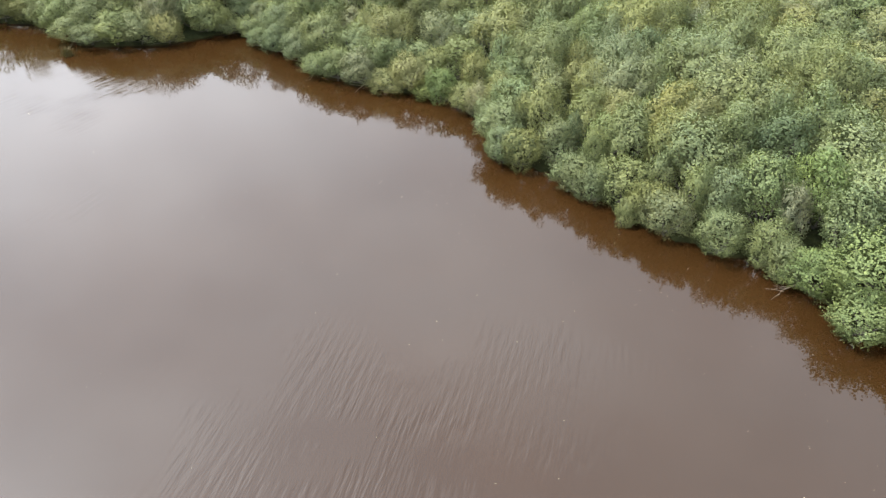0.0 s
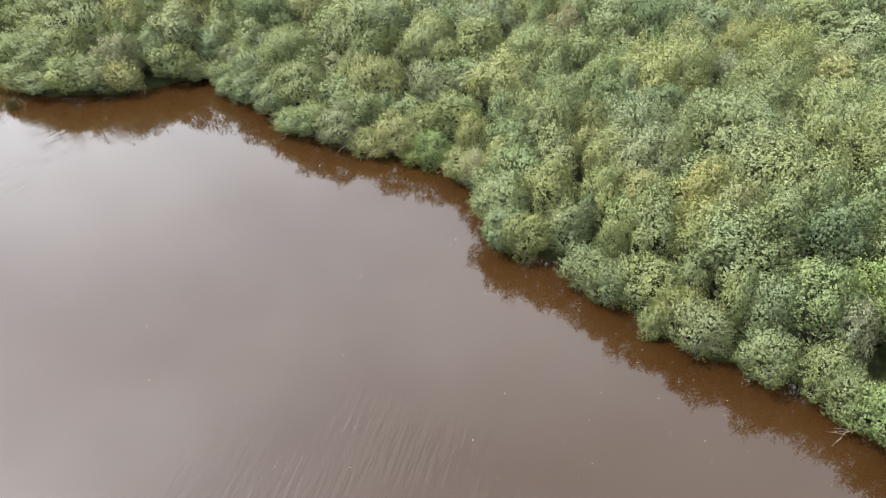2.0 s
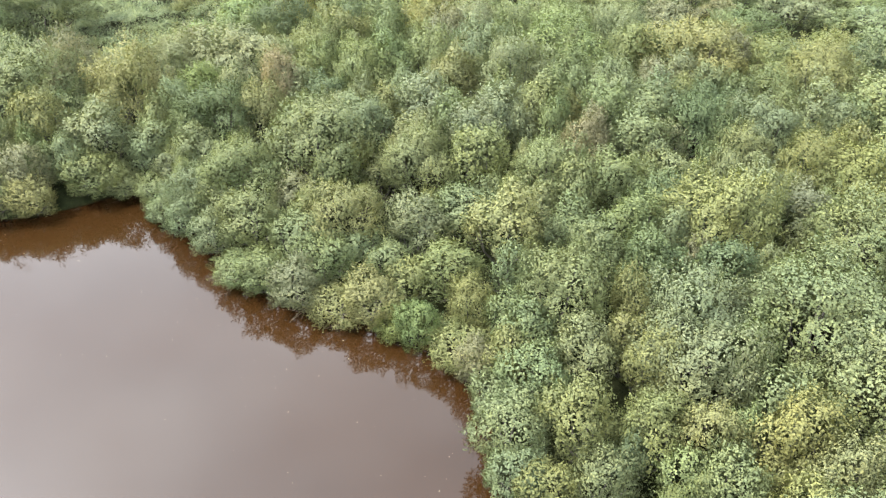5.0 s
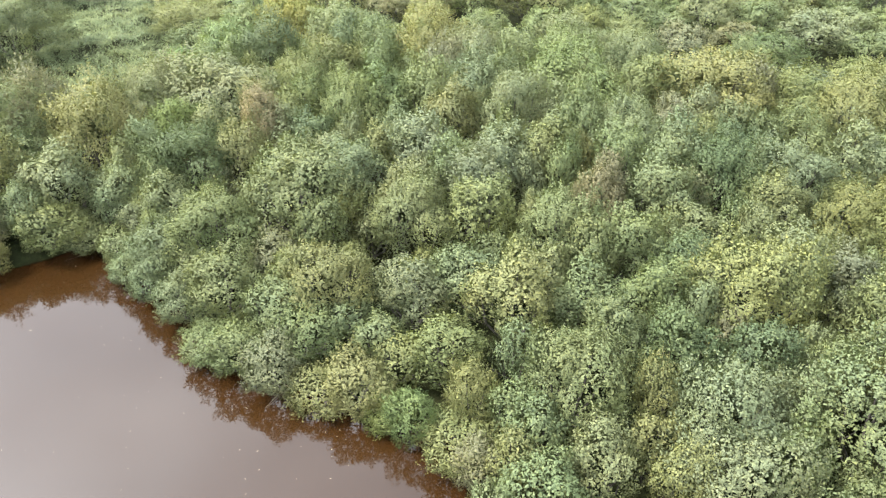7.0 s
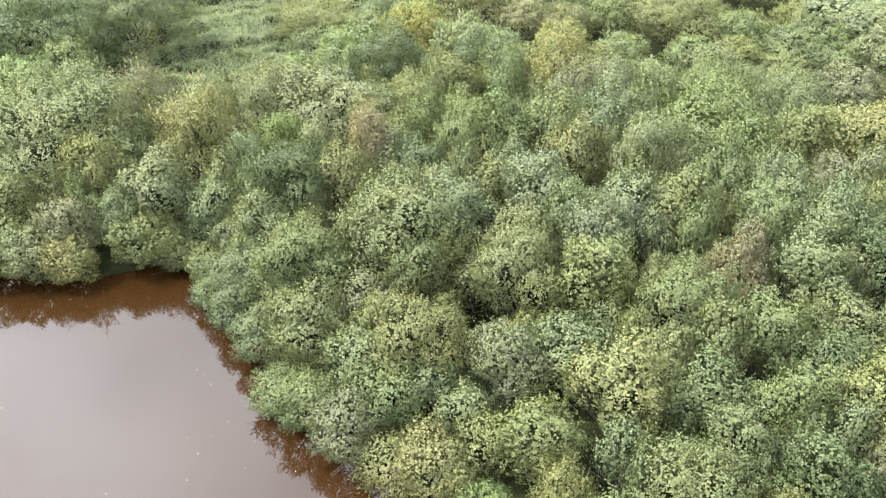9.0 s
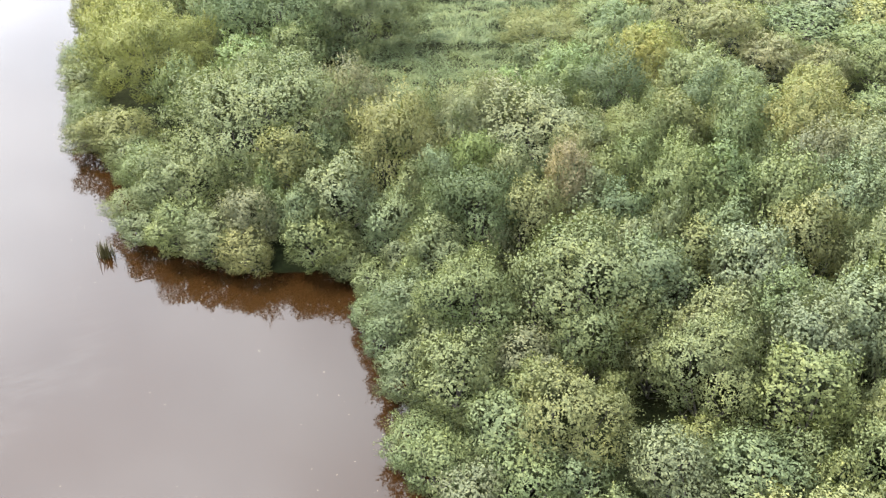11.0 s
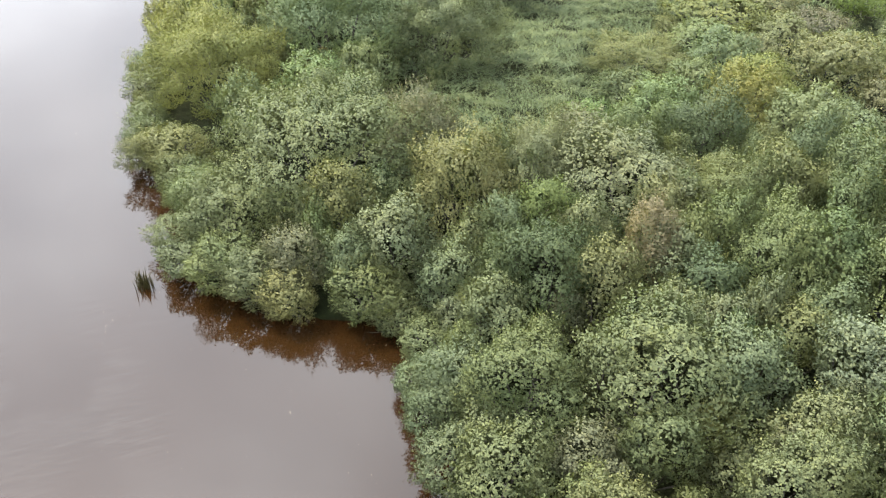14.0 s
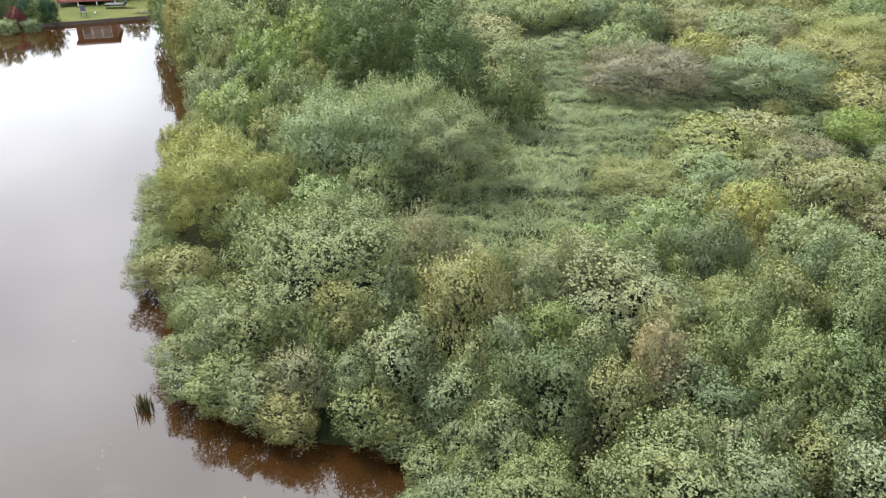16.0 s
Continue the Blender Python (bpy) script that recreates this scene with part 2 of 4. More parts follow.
LEAF_WORDS = {
    "grey": "grey-green", "green": "mid-green", "pale": "pale grey-green", "dark": "dark green", "olive": "olive-green", "yellow": "yellow-green",
    "bright": "fresh bright green", "bright_pale": "light green feathery", "silver": "silvery white-green", "ochre": "ochre-yellow", "rust": "withered orange-brown",
    "tan_yellow": "yellowing tan", "brown": "browned reddish", "brown_grey": "dull brownish-green", "pale_tan": "pale straw-green", "purple": "mauve-brown",
    "alder": "deep green", "conifer": "blue-black green", "red": "dark red"}


# ---- mesh helpers ----
def mesh_object(name, verts, faces, mat, normals=None):
    me = bpy.data.meshes.new(name)
    me.from_pydata(verts, [], faces)
    me.materials.append(mat)
    me.update()
    if normals is not None:
        me.polygons.foreach_set("use_smooth", [True] * len(me.polygons))
        me.normals_split_custom_set_from_vertices(normals)
    return new(name, me)


def part(name, bm, mat, parent, label=""):
    """Links a bmesh as one mesh object under a thing or a part."""
    me = bpy.data.meshes.new(name)
    bm.to_mesh(me)
    bm.free()
    me.materials.append(mat)
    ob = new(name, me)
    ob.parent = parent
    return tagged(ob, label)


def thing(name, m, label, category, group=""):
    ob = new(name)
    ob.matrix_basis = m
    ob.empty_display_size = 0.2
    return tagged(ob, label, category, group)


def add_box(bm, x0, y0, z0, x1, y1, z1, bevel=0.0):
    got = bmesh.ops.create_cube(bm, size=1.0)["verts"]
    bmesh.ops.scale(bm, vec=(x1 - x0, y1 - y0, z1 - z0), verts=got)
    bmesh.ops.translate(bm, vec=((x0 + x1) / 2, (y0 + y1) / 2, (z0 + z1) / 2), verts=got)
    if bevel:
        es = list({e for v in got for e in v.link_edges})
        bmesh.ops.bevel(bm, geom=es, offset=bevel, segments=1, affect="EDGES")


def box(*a, bevel=0.0):
    bm = bmesh.new()
    add_box(bm, *a, bevel=bevel)
    return bm


def tube(verts, faces, pts, radii, sides=5, first=None):
    """Adds a tapered tube along pts to the lists; first: the ring of corners it grows from."""
    rings = []
    for i, p in enumerate(pts):
        if i == 0 and first is not None:
            rings.append(first)
            continue
        d = Vector(pts[min(i + 1, len(pts) - 1)]) - Vector(pts[max(i - 1, 0)])
        q = d.to_track_quat("Z", "Y")
        rings.append(list(range(len(verts), len(verts) + sides)))
        for k in range(sides):
            a = 2 * math.pi * k / sides
            verts.append(Vector(p) + q @ Vector((math.cos(a) * radii[i], math.sin(a) * radii[i], 0)))
    for r0, r1 in zip(rings, rings[1:]):
        for k in range(sides):
            j = (k + 1) % sides
            faces.append((r0[k], r0[j], r1[j], r1[k]))
    return rings


def unit(v):
    return v / np.maximum(np.linalg.norm(v, axis=-1, keepdims=True), 1e-6)


def sprays(rng, base, axis, length, leaves, leaf, width, swell, crisp):
    """Leafy shoots: a lance-shaped leaf every step round each shoot, turned partly to the swell of the clump. Returns vertices, faces and normals."""
    count = len(base)
    side = unit(np.cross(axis, rng.normal(size=(count, 3))))
    up = np.cross(axis, side)
    k = np.arange(leaves)
    ang = k[None, :] * 2.4 + rng.uniform(0, 6.28, (count, 1))
    along = (k[None, :] + 0.6) / leaves * length[:, None]
    rad = np.cos(ang)[..., None] * side[:, None] + np.sin(ang)[..., None] * up[:, None]
    lean = np.linspace(0.15, 1.0, leaves)[None, :, None]
    way = unit(axis[:, None] * (0.75 * lean + 0.05) + rad * (1.0 - 0.45 * lean) + rng.normal(scale=0.22, size=(count, leaves, 3)))
    start = base[:, None] + axis[:, None] * along[..., None]
    size = leaf * rng.uniform(0.7, 1.25, (count, leaves, 1))
    across = unit(np.cross(way, swell[:, None] + rng.normal(scale=0.45, size=(count, leaves, 3))))
    face = np.cross(across, way)
    heel = start + way * size * 0.2 - face * size * 0.08
    lean_to = unit(swell[:, None] + 0.10 * rng.normal(size=(count, leaves, 3)))
    turn = np.where((face * lean_to).sum(-1, keepdims=True) < 0, -1.0, 1.0)
    v = np.stack([heel - across * turn * size * width, heel + across * turn * size * width, start + way * size], axis=2).reshape(-1, 3)
    f = np.arange(len(v)).reshape(-1, 3)
    nv = np.repeat(unit(lean_to * (1 - crisp) + crisp * face * turn).reshape(-1, 3), 3, axis=0)
    return v, f, nv


def crown(rng, radius, height, low, lobes, shoots, leaves, leaf, width=0.36, shoot=0.24, upright=0.45, relief=0.26, layers=36, tuft=0.10, crisp=0.18, skirt=1.0):
    """A domed crown: bulging lobes with creases between them, clad in tufts of leafy shoots over a shaded inner layer, open below the height low."""
    cz = height * 0.42
    least = max(-0.75, (height * low - cz) / (cz * 1.25))
    i = np.arange(lobes) + 0.5
    e = least + (1 - least) * i / lobes
    a = i * 2.39996 + rng.normal(scale=0.2, size=lobes)
    flat = np.sqrt(np.clip(1 - e * e, 0, 1))
    cell = unit(np.stack([np.cos(a) * flat, np.sin(a) * flat, e], -1) + rng.normal(scale=0.10, size=(lobes, 3)))
    swells = rng.uniform(0.78, 1.10, lobes)
    gap = math.sqrt(2 * math.pi * (1 - least) / lobes) * 0.62
    centre = np.array([0, 0, cz])

    def skin(d):
        g = np.arccos(np.clip(d @ cell.T, -1, 1)) / gap
        high = swells[None] - relief * g * g
        w = high.argmax(axis=1)
        k = np.arange(len(d))
        scale = np.where(d[:, 2:] > 0, np.array([[radius, radius, height - cz]]), np.array([[radius, radius, cz * 1.25]]))
        out = unit(d / scale + 1e-6)
        lobe = d - cell[w] * (d * cell[w]).sum(1, keepdims=True)
        return high[k, w], scale, unit(out + lobe / gap * relief * 3.0), g[k, w]

    def ways(n):
        z = rng.uniform(least, 1.0, n)
        t = rng.uniform(0, 2 * math.pi, n)
        q = np.sqrt(np.clip(1 - z * z, 0, 1))
        return np.stack([np.cos(t) * q, np.sin(t) * q, z], -1)

    # tufts, thinner in the creases
    n = max(8, int(shoots / 4.5))
    i = np.arange(n) + 0.5
    e = least + (1 - least) * i / n
    flat = np.sqrt(np.clip(1 - e * e, 0, 1))
    d0 = np.stack([np.cos(i * 2.39996) * flat, np.sin(i * 2.39996) * flat, e], -1)
    d0 = unit(d0 + rng.normal(scale=0.4 * math.sqrt(2 * math.pi * (1 - least) / n), size=(n, 3)))
    crease = skin(d0)[3]
    d0 = d0[rng.random(len(d0)) < (1.05 - 0.6 * np.clip(crease - 0.6, 0, 0.8)) * np.where(d0[:, 2] < 0.08, skirt, 1.0)]
    lift = np.clip(rng.normal(scale=0.10, size=len(d0)), -0.24, 0.17)
    which = np.arange(shoots) % len(d0)
    off = rng.normal(scale=tuft / radius, size=(shoots, 3))
    d = unit(d0[which] + off)
    high, scale, out, crease = skin(d)
    deep = 1.0 + lift[which] - 0.5 * np.minimum(np.linalg.norm(off, axis=1), 0.25) - np.where(rng.random(shoots) < 0.2, rng.uniform(0.05, 0.16, shoots), 0)
    p = centre + d * scale * (high * deep)[:, None]
    axis = unit(out * 0.75 + np.array([0, 0, upright]) + off * radius / tuft * 0.22 + rng.normal(scale=0.16, size=(shoots, 3)))
    length = shoot * rng.uniform(0.6, 1.5, shoots) * np.where(rng.random(shoots) < 0.2, 2.0, 1.0)
    keep = p[:, 2] > height * low + 0.03
    p, axis, length, out, off = [q[keep] for q in (p, axis, length, out, off)]
    v, f, nv = sprays(rng, p - axis * (length * 0.55)[:, None], axis, length, leaves, leaf, width, unit(out + off * radius / tuft * 0.22), crisp)
    # overlapping leaves in the shade inside the crown
    d = ways(lobes * layers)
    high, scale, out, crease = skin(d)
    q = centre + d * scale * (high * rng.uniform(0.85, 1.02, len(d)))[:, None]
    ok = q[:, 2] > height * low * 0.8 + 0.1
    d, q, out = d[ok], q[ok], out[ok]
    n = len(q)
    t = unit(np.cross(out, rng.normal(size=(n, 3))))
    o = np.cross(out, t)
    k = (leaf * rng.uniform(0.9, 1.35, n))[:, None]
    tip = out * k * rng.uniform(-0.6, 0.6, (n, 1))
    v2 = np.stack([q - t * k * 0.5 + o * k * 0.42, q - t * k * 0.5 - o * k * 0.42, q + t * k * 0.8 + tip], axis=1).reshape(-1, 3)
    swap = (np.cross(v2[1::3] - v2[0::3], v2[2::3] - v2[0::3]) * out).sum(-1) < 0
    f2 = np.arange(len(v2)).reshape(-1, 3)
    f2[swap] = f2[swap][:, [1, 0, 2]]
    n2 = np.repeat(unit(out + 0.25 * rng.normal(size=(n, 3))), 3, axis=0)
    forks = (centre + cell * np.array([radius, radius, height - cz]) * 0.62)[::max(1, lobes // 7)]
    return np.concatenate([v, v2]), np.concatenate([f, f2 + len(v)]), np.concatenate([nv, n2]), forks


def stems(rng, cs, height, thick, trunk=0.0):
    """Stems that fork from one root to the clumps of the crown, bowed outward."""
    verts, faces = [], []
    w = thick * (2.2 if trunk else 1.6)
    base = tube(verts, faces, [(0, 0, -0.3), (0.02, 0, trunk * 0.5 - 0.1), (0, 0.02, trunk)], [w, w * 0.85, w * 0.7], 4)[-1]
    top = Vector((0, 0, trunk))
    for c in cs[:7]:
        a = math.atan2(c[1], c[0])
        e = Vector(c)
        mid = top.lerp(e, 0.5) + Vector((math.cos(a) * 0.15, math.sin(a) * 0.15, -0.1 * height / 3))
        rings = tube(verts, faces, [top, top.lerp(mid, 0.6), mid, mid.lerp(e, 0.55), e], [thick, thick * 0.85, thick * 0.7, thick * 0.5, thick * 0.2], 4, base)
        t = mid + Vector(rng.normal(scale=0.3, size=3)) + Vector((0, 0, 0.35))
        tube(verts, faces, [mid, mid.lerp(t, 0.5), t], [thick * 0.4, thick * 0.3, thick * 0.1], 4, rings[2])
    return verts, faces


def plant(name, rng, radius, height, low, lobes, shoots, leaves, leaf, thick=0.035, trunk=0.0, **kw):
    """A template plant at the origin: an Empty with the meshes trunk and crown."""
    root = new(name)
    v, f, nv, cs = crown(rng, radius, height, low, lobes, shoots, leaves, leaf, **kw)
    sv, sf = stems(rng, cs, height, thick, trunk)
    st = mesh_object("trunk", sv, sf, BARK)
    fo = mesh_object("crown", v.tolist(), f.tolist(), LEAF, nv.tolist())
    st.parent = fo.parent = root
    return root


# ---- plan: shore line, ground, water ----
SHORE = [(40, -90), (24, -4), (14.3, 12.3), (11.8, 15.5), (10.8, 16.1), (10.35, 17.85), (9.65, 19.2), (7.9, 19.9), (6.0, 21.7), (3.9, 24.3), (3.0, 25.1), (1.8, 25.7), (1.1, 27.1), (1.4, 29.2), (0.3, 30.7),
         (-2.2, 31.9), (-4.7, 32.7), (-6.3, 33.9), (-7.6, 35.8), (-9.6, 37.4), (-10.3, 38.9), (-11.5, 38.4), (-13.6, 37.2), (-15.6, 37.0), (-17.3, 36.8), (-18.8, 37.5), (-20.2, 39.2),
         (-21.4, 40.0), (-22.8, 40.0), (-23.9, 40.4), (-25.5, 42.0), (-28.4, 44.2), (-31.8, 46.9), (-34.5, 50.5), (-36.7, 53.2), (-38.7, 55.0), (-41.9, 57.2), (-44.6, 58.3),
         (-47.6, 60.0), (-51.9, 62.7), (-57.6, 66.5), (-62.2, 70.0)]
BANK = [(-66.8, 62.7), (-67.5, 59.7), (-78, 50), (-160, 20), (-160, -90)]
POND = np.array(SHORE + BANK, float)


def inland(x, y):
    """Metres from the shore line: plus on land, minus in the pond."""
    x, y = np.asarray(x, float), np.asarray(y, float)
    best, odd = np.full(x.shape, 1e9), np.zeros(x.shape, bool)
    for (ax, ay), (bx, by) in zip(POND, np.roll(POND, -1, axis=0)):
        dx, dy = bx - ax, by - ay
        k = np.clip(((x - ax) * dx + (y - ay) * dy) / (dx * dx + dy * dy), 0, 1)
        best = np.minimum(best, np.hypot(x - ax - k * dx, y - ay - k * dy))
        if ay != by:
            odd ^= ((ay > y) != (by > y)) & (x < ax + (y - ay) / (by - ay) * dx)
    return np.where(odd, -best, best)


def ground_height(x, y):
    s = inland(x, y)
    k = np.clip((s + 0.3) / 1.3, 0, 1)
    return -0.9 + 1.15 * k * k * (3 - 2 * k) + 0.035 * np.sin(np.asarray(x) * 0.9) * np.cos(np.asarray(y) * 0.7) * k


def make_ground():
    xs = np.concatenate([[-3000, -1200, -500, -250, -160, -120], np.arange(-92, -30, 1.6), np.arange(-30, 18, 0.8), [22, 28, 36, 50, 80, 140, 250, 500, 1200, 3000]])
    ys = np.concatenate([[-3000, -1200, -500, -200, -90, -40, -10, 0, 6], np.arange(10, 60, 0.8), np.arange(60, 100, 1.6), [104, 110, 118, 130, 160, 220, 350, 700, 1500, 3000]])
    gx, gy = np.meshgrid(xs, ys)
    gz = ground_height(gx, gy)
    v = np.stack([gx, gy, gz], -1).reshape(-1, 3)
    w = len(xs)
    f = [(j * w + i, j * w + i + 1, j * w + w + i + 1, j * w + w + i) for j in range(len(ys) - 1) for i in range(w - 1)]
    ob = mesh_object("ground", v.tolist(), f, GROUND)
    for p in ob.data.polygons:
        p.use_smooth = True
    tagged(ob, "marshy soil with rough grass round a pond, darkened for the shade between shrubs", "ground", kind="structure")


make_ground()
water = mesh_object("water", [(-175, -100, 0), (60, -100, 0), (60, 75, 0), (-175, 75, 0)], [(0, 1, 2, 3)], WATER)
tagged(water, "still peaty brown pond water with faint wind ripples", "water", kind="structure")

# ---- shrubs ----
rng = np.random.default_rng(7)
HEIGHTS = [(-1.3, 34.1, 2.0), (-0.2, 32, 1.4), (1.2, 33, 2.3), (-2.5, 32.6, 1.8), (3.7, 34, 3.4), (2.5, 30.7, 2.8), (4.6, 30.9, 3.2), (7.4, 31.5, 3.1), (8.5, 28.5, 3.7), (6.2, 29.2, 2.8), (-4, 35, 2.5),
           (-6, 37.7, 2.6), (-1.7, 38.6, 3.1), (-3.3, 40.3, 3.7), (-8.9, 42.4, 3.6), (-5.7, 42.1, 3.9), (0.3, 41.6, 4.0), (2.1, 47, 4.5), (8.2, 45.2, 4.1), (13, 47, 3.8), (11, 38, 3.3), (8, 34.3, 4.1),
           (-7.2, 36.4, 1.9), (-10.8, 39.7, 2.1), (5.1, 42.8, 4.6), (11, 24, 3.7), (-15, 42.5, 4.0)]


def canopy(x, y):
    w = [1 / ((x - a) ** 2 + (y - b) ** 2 + 0.5) ** 1.5 for a, b, _ in HEIGHTS]
    near = sum(k * h for k, (_, _, h) in zip(w, HEIGHTS)) / sum(w)
    return near if y < 52 else 3.2


SHORE_KIND = [plant("willow_shrub", rng, 1.15, 2.6, 0.0, 13, 1270, 6, 0.052, width=0.50, shoot=0.19, upright=0.7, layers=146) for _ in range(4)]
SCRUB_KIND = [plant("willow_shrub", rng, 1.6, 3.5, 0.22, 15, 1840, 6, 0.054, width=0.50, shoot=0.20, upright=0.9, layers=182, skirt=0.4) for _ in range(5)]
BIG_KIND = [plant("willow_shrub", rng, 3.2, 4.3, 0.10, 44, 5840, 6, 0.059, width=0.50, shoot=0.21, upright=0.8, layers=160, crisp=0.15, skirt=0.7) for _ in range(3)]
SMALL_KIND = [plant("willow_shrub", rng, 1.0, 3.2, 0.24, 9, 910, 6, 0.054, width=0.50, shoot=0.20, upright=1.0, layers=160, skirt=0.4) for _ in range(5)]
FILL_KIND = [plant("willow_shrub", rng, 0.9, 2.2, 0.10, 8, 440, 6, 0.058, width=0.50, shoot=0.21, upright=0.8, layers=101, skirt=0.3) for _ in range(3)]
FAR_KIND = [plant("meadow_bush", rng, 2.1, 3.4, 0.08, 22, 1090, 6, 0.092, width=0.48, shoot=0.22, upright=0.8, tuft=0.12, crisp=0.15, layers=76, skirt=0.5) for _ in range(4)]
OUTER_KIND = [plant("meadow_bush", rng, 2.4, 3.0, 0.06, 20, 670, 6, 0.125, width=0.42, shoot=0.30, upright=1.0, tuft=0.16, crisp=0.15, relief=0.16, layers=68, skirt=0.5) for _ in range(3)]
YOUNG_KIND = [plant("meadow_bush", rng, 1.2, 1.4, 0.02, 10, 290, 6, 0.085, width=0.34, shoot=0.30, upright=1.4, tuft=0.14, crisp=0.15, relief=0.16, layers=46) for _ in range(3)]
TREE_KIND = [plant("alder_tree", rng, 3.0, 8.0, 0.10, 40, 2020, 6, 0.120, width=0.44, thick=0.07, trunk=0.9, shoot=0.26, relief=0.28, upright=0.2, tuft=0.16, crisp=0.15, layers=84) for _ in range(2)]
MEAN_LEAF = np.array([0.127, 0.138, 0.070])
PLACED = []


def set_plant(kind, x, y, r, h, colour, where, group, base_r, base_h, name="willow_shrub", category="shrub", noun="willow shrub", vivid=0.52):
    z = float(ground_height(x, y))
    turn = rng.uniform(0, 360)
    m = pose(x, y, max(z, -0.35), rng.uniform(-4, 4), rng.uniform(-4, 4), turn) @ Matrix.Diagonal((r / base_r, r / base_r, (h - max(z, -0.35)) / base_h, 1))
    ob = copy_thing(kind, m)
    ob.name = name
    vivid = max(vivid, {"rust": 0.85, "dark": 0.85, "ochre": 0.75}.get(colour, 0))
    c = (MEAN_LEAF + vivid * (np.array(LEAF_COLOURS[colour]) - MEAN_LEAF)) * rng.uniform(0.73, 0.83) * (1.12 if category == "bush" else 1.0) * np.array([rng.uniform(0.94, 1.06), 1, rng.uniform(0.92, 1.08)])
    for k in ob.children:
        k.color = (*c, 1)
    tagged(ob, f"{LEAF_WORDS[colour]} {noun} {where}", category, group)
    PLACED.append((x, y, r))


# shrubs that stand out: x, y, radius, height, colour
MARKED = [
    (12.4, 17.6, 1.6, 2.8, "bright"), (10.7, 18.2, 0.9, 2.7, "bright"), (9.7, 19.3, 0.8, 2.5, "green"), (8.4, 19.6, 0.9, 2.4, "grey"), (6.8, 21, 0.9, 2.3, "grey"), (10.3, 21.3, 0.9, 3.3, "green"),
    (12.1, 21.4, 0.9, 3.2, "bright"), (8.9, 21.7, 0.8, 2.9, "grey"), (5.9, 21.9, 0.5, 1.5, "yellow"), (6.9, 22.3, 0.8, 1.7, "yellow"), (4.6, 23.1, 0.7, 1.8, "green"), (6.1, 23.1, 1, 3, "green"),
    (8.4, 23.3, 1.1, 3.4, "pale"), (7.7, 23.9, 0.8, 3.4, "yellow"), (11.5, 24.3, 1, 3.4, "dark"), (6.5, 24.8, 0.8, 3.2, "pale"), (5.4, 24.8, 0.6, 2.8, "green"), (8.7, 25, 0.8, 3.6, "tan_yellow")]
MARKED += [
    (2.8, 25.7, 0.8, 2.4, "olive"), (4.1, 25.9, 0.8, 2.8, "grey"), (2, 26.2, 0.8, 2.3, "grey"), (8.3, 26.3, 0.9, 3.6, "yellow"), (6.5, 26.5, 0.7, 3.2, "yellow"), (5.4, 26.7, 0.7, 3, "yellow"),
    (11.1, 27.2, 1.6, 3.8, "pale"), (2.2, 27.4, 1, 2.4, "grey"), (10.6, 28.2, 1, 3.8, "pale"), (6.9, 28.3, 1.3, 3.6, "grey"), (2.9, 28.7, 1.1, 2.7, "pale"), (5.7, 28.7, 0.7, 3.2, "yellow"),
    (14.9, 28.7, 1.3, 3.8, "olive"), (4.2, 29.3, 0.8, 2.8, "pale"), (1.3, 29.7, 0.7, 1.9, "brown_grey"), (10.3, 29.9, 1.7, 4.1, "pale"), (7.1, 30, 1.4, 3.6, "grey"), (14.4, 30.9, 1.4, 4, "bright_pale")]
MARKED += [
    (5.7, 31.1, 0.6, 3, "olive"), (-0.1, 31.4, 0.7, 1.9, "bright"), (3.8, 31.5, 1.3, 3.5, "olive"), (1.4, 31.8, 0.7, 2.5, "yellow"), (-1.6, 32, 1, 2.9, "tan_yellow"), (-5.3, 32.9, 0.9, 2.3, "green"),
    (-3.8, 33, 0.9, 2.6, "brown_grey"), (12.5, 33.1, 1.6, 3.9, "green"), (0.9, 33.1, 1, 2.4, "olive"), (5.1, 33.3, 0.8, 3.1, "grey"), (8.9, 34.3, 1.5, 4.3, "yellow"), (2.5, 34.5, 1.1, 3.5, "tan_yellow"),
    (6.2, 34.5, 0.9, 3.4, "green"), (-0.2, 35.2, 0.9, 2.8, "grey"), (-7.1, 35.6, 0.8, 2.3, "pale"), (-2.6, 35.7, 1.2, 2.9, "olive"), (-5.5, 35.8, 1.2, 2.8, "green"), (-8.6, 36.2, 0.8, 2.1, "grey")]
MARKED += [
    (5, 36.4, 0.8, 3.4, "olive"), (6.4, 36.9, 0.9, 3.6, "pale"), (-16, 37, 1.1, 3.3, "bright_pale"), (14.4, 37.1, 1.3, 3.7, "yellow"), (-13.2, 37.3, 0.9, 1.7, "tan_yellow"), (-7.8, 37.6, 1, 2.8, "grey"),
    (4.1, 37.6, 1.2, 3.6, "pale"), (-14.9, 37.8, 1, 3.1, "grey"), (-3, 38, 0.8, 3.2, "grey"), (-6.3, 38.1, 1.3, 3.2, "green"), (13.2, 38.2, 1.2, 3.6, "olive"), (-0.1, 38.2, 1.2, 3.6, "green"),
    (2, 38.3, 1.1, 3.7, "green"), (-11.6, 38.5, 1.2, 2.1, "green"), (-14.1, 38.8, 1, 3, "brown_grey"), (5.6, 38.8, 0.8, 3.7, "brown"), (-17.2, 39.2, 1.4, 2.8, "grey"), (-3.8, 39.4, 1.8, 4.1, "green")]
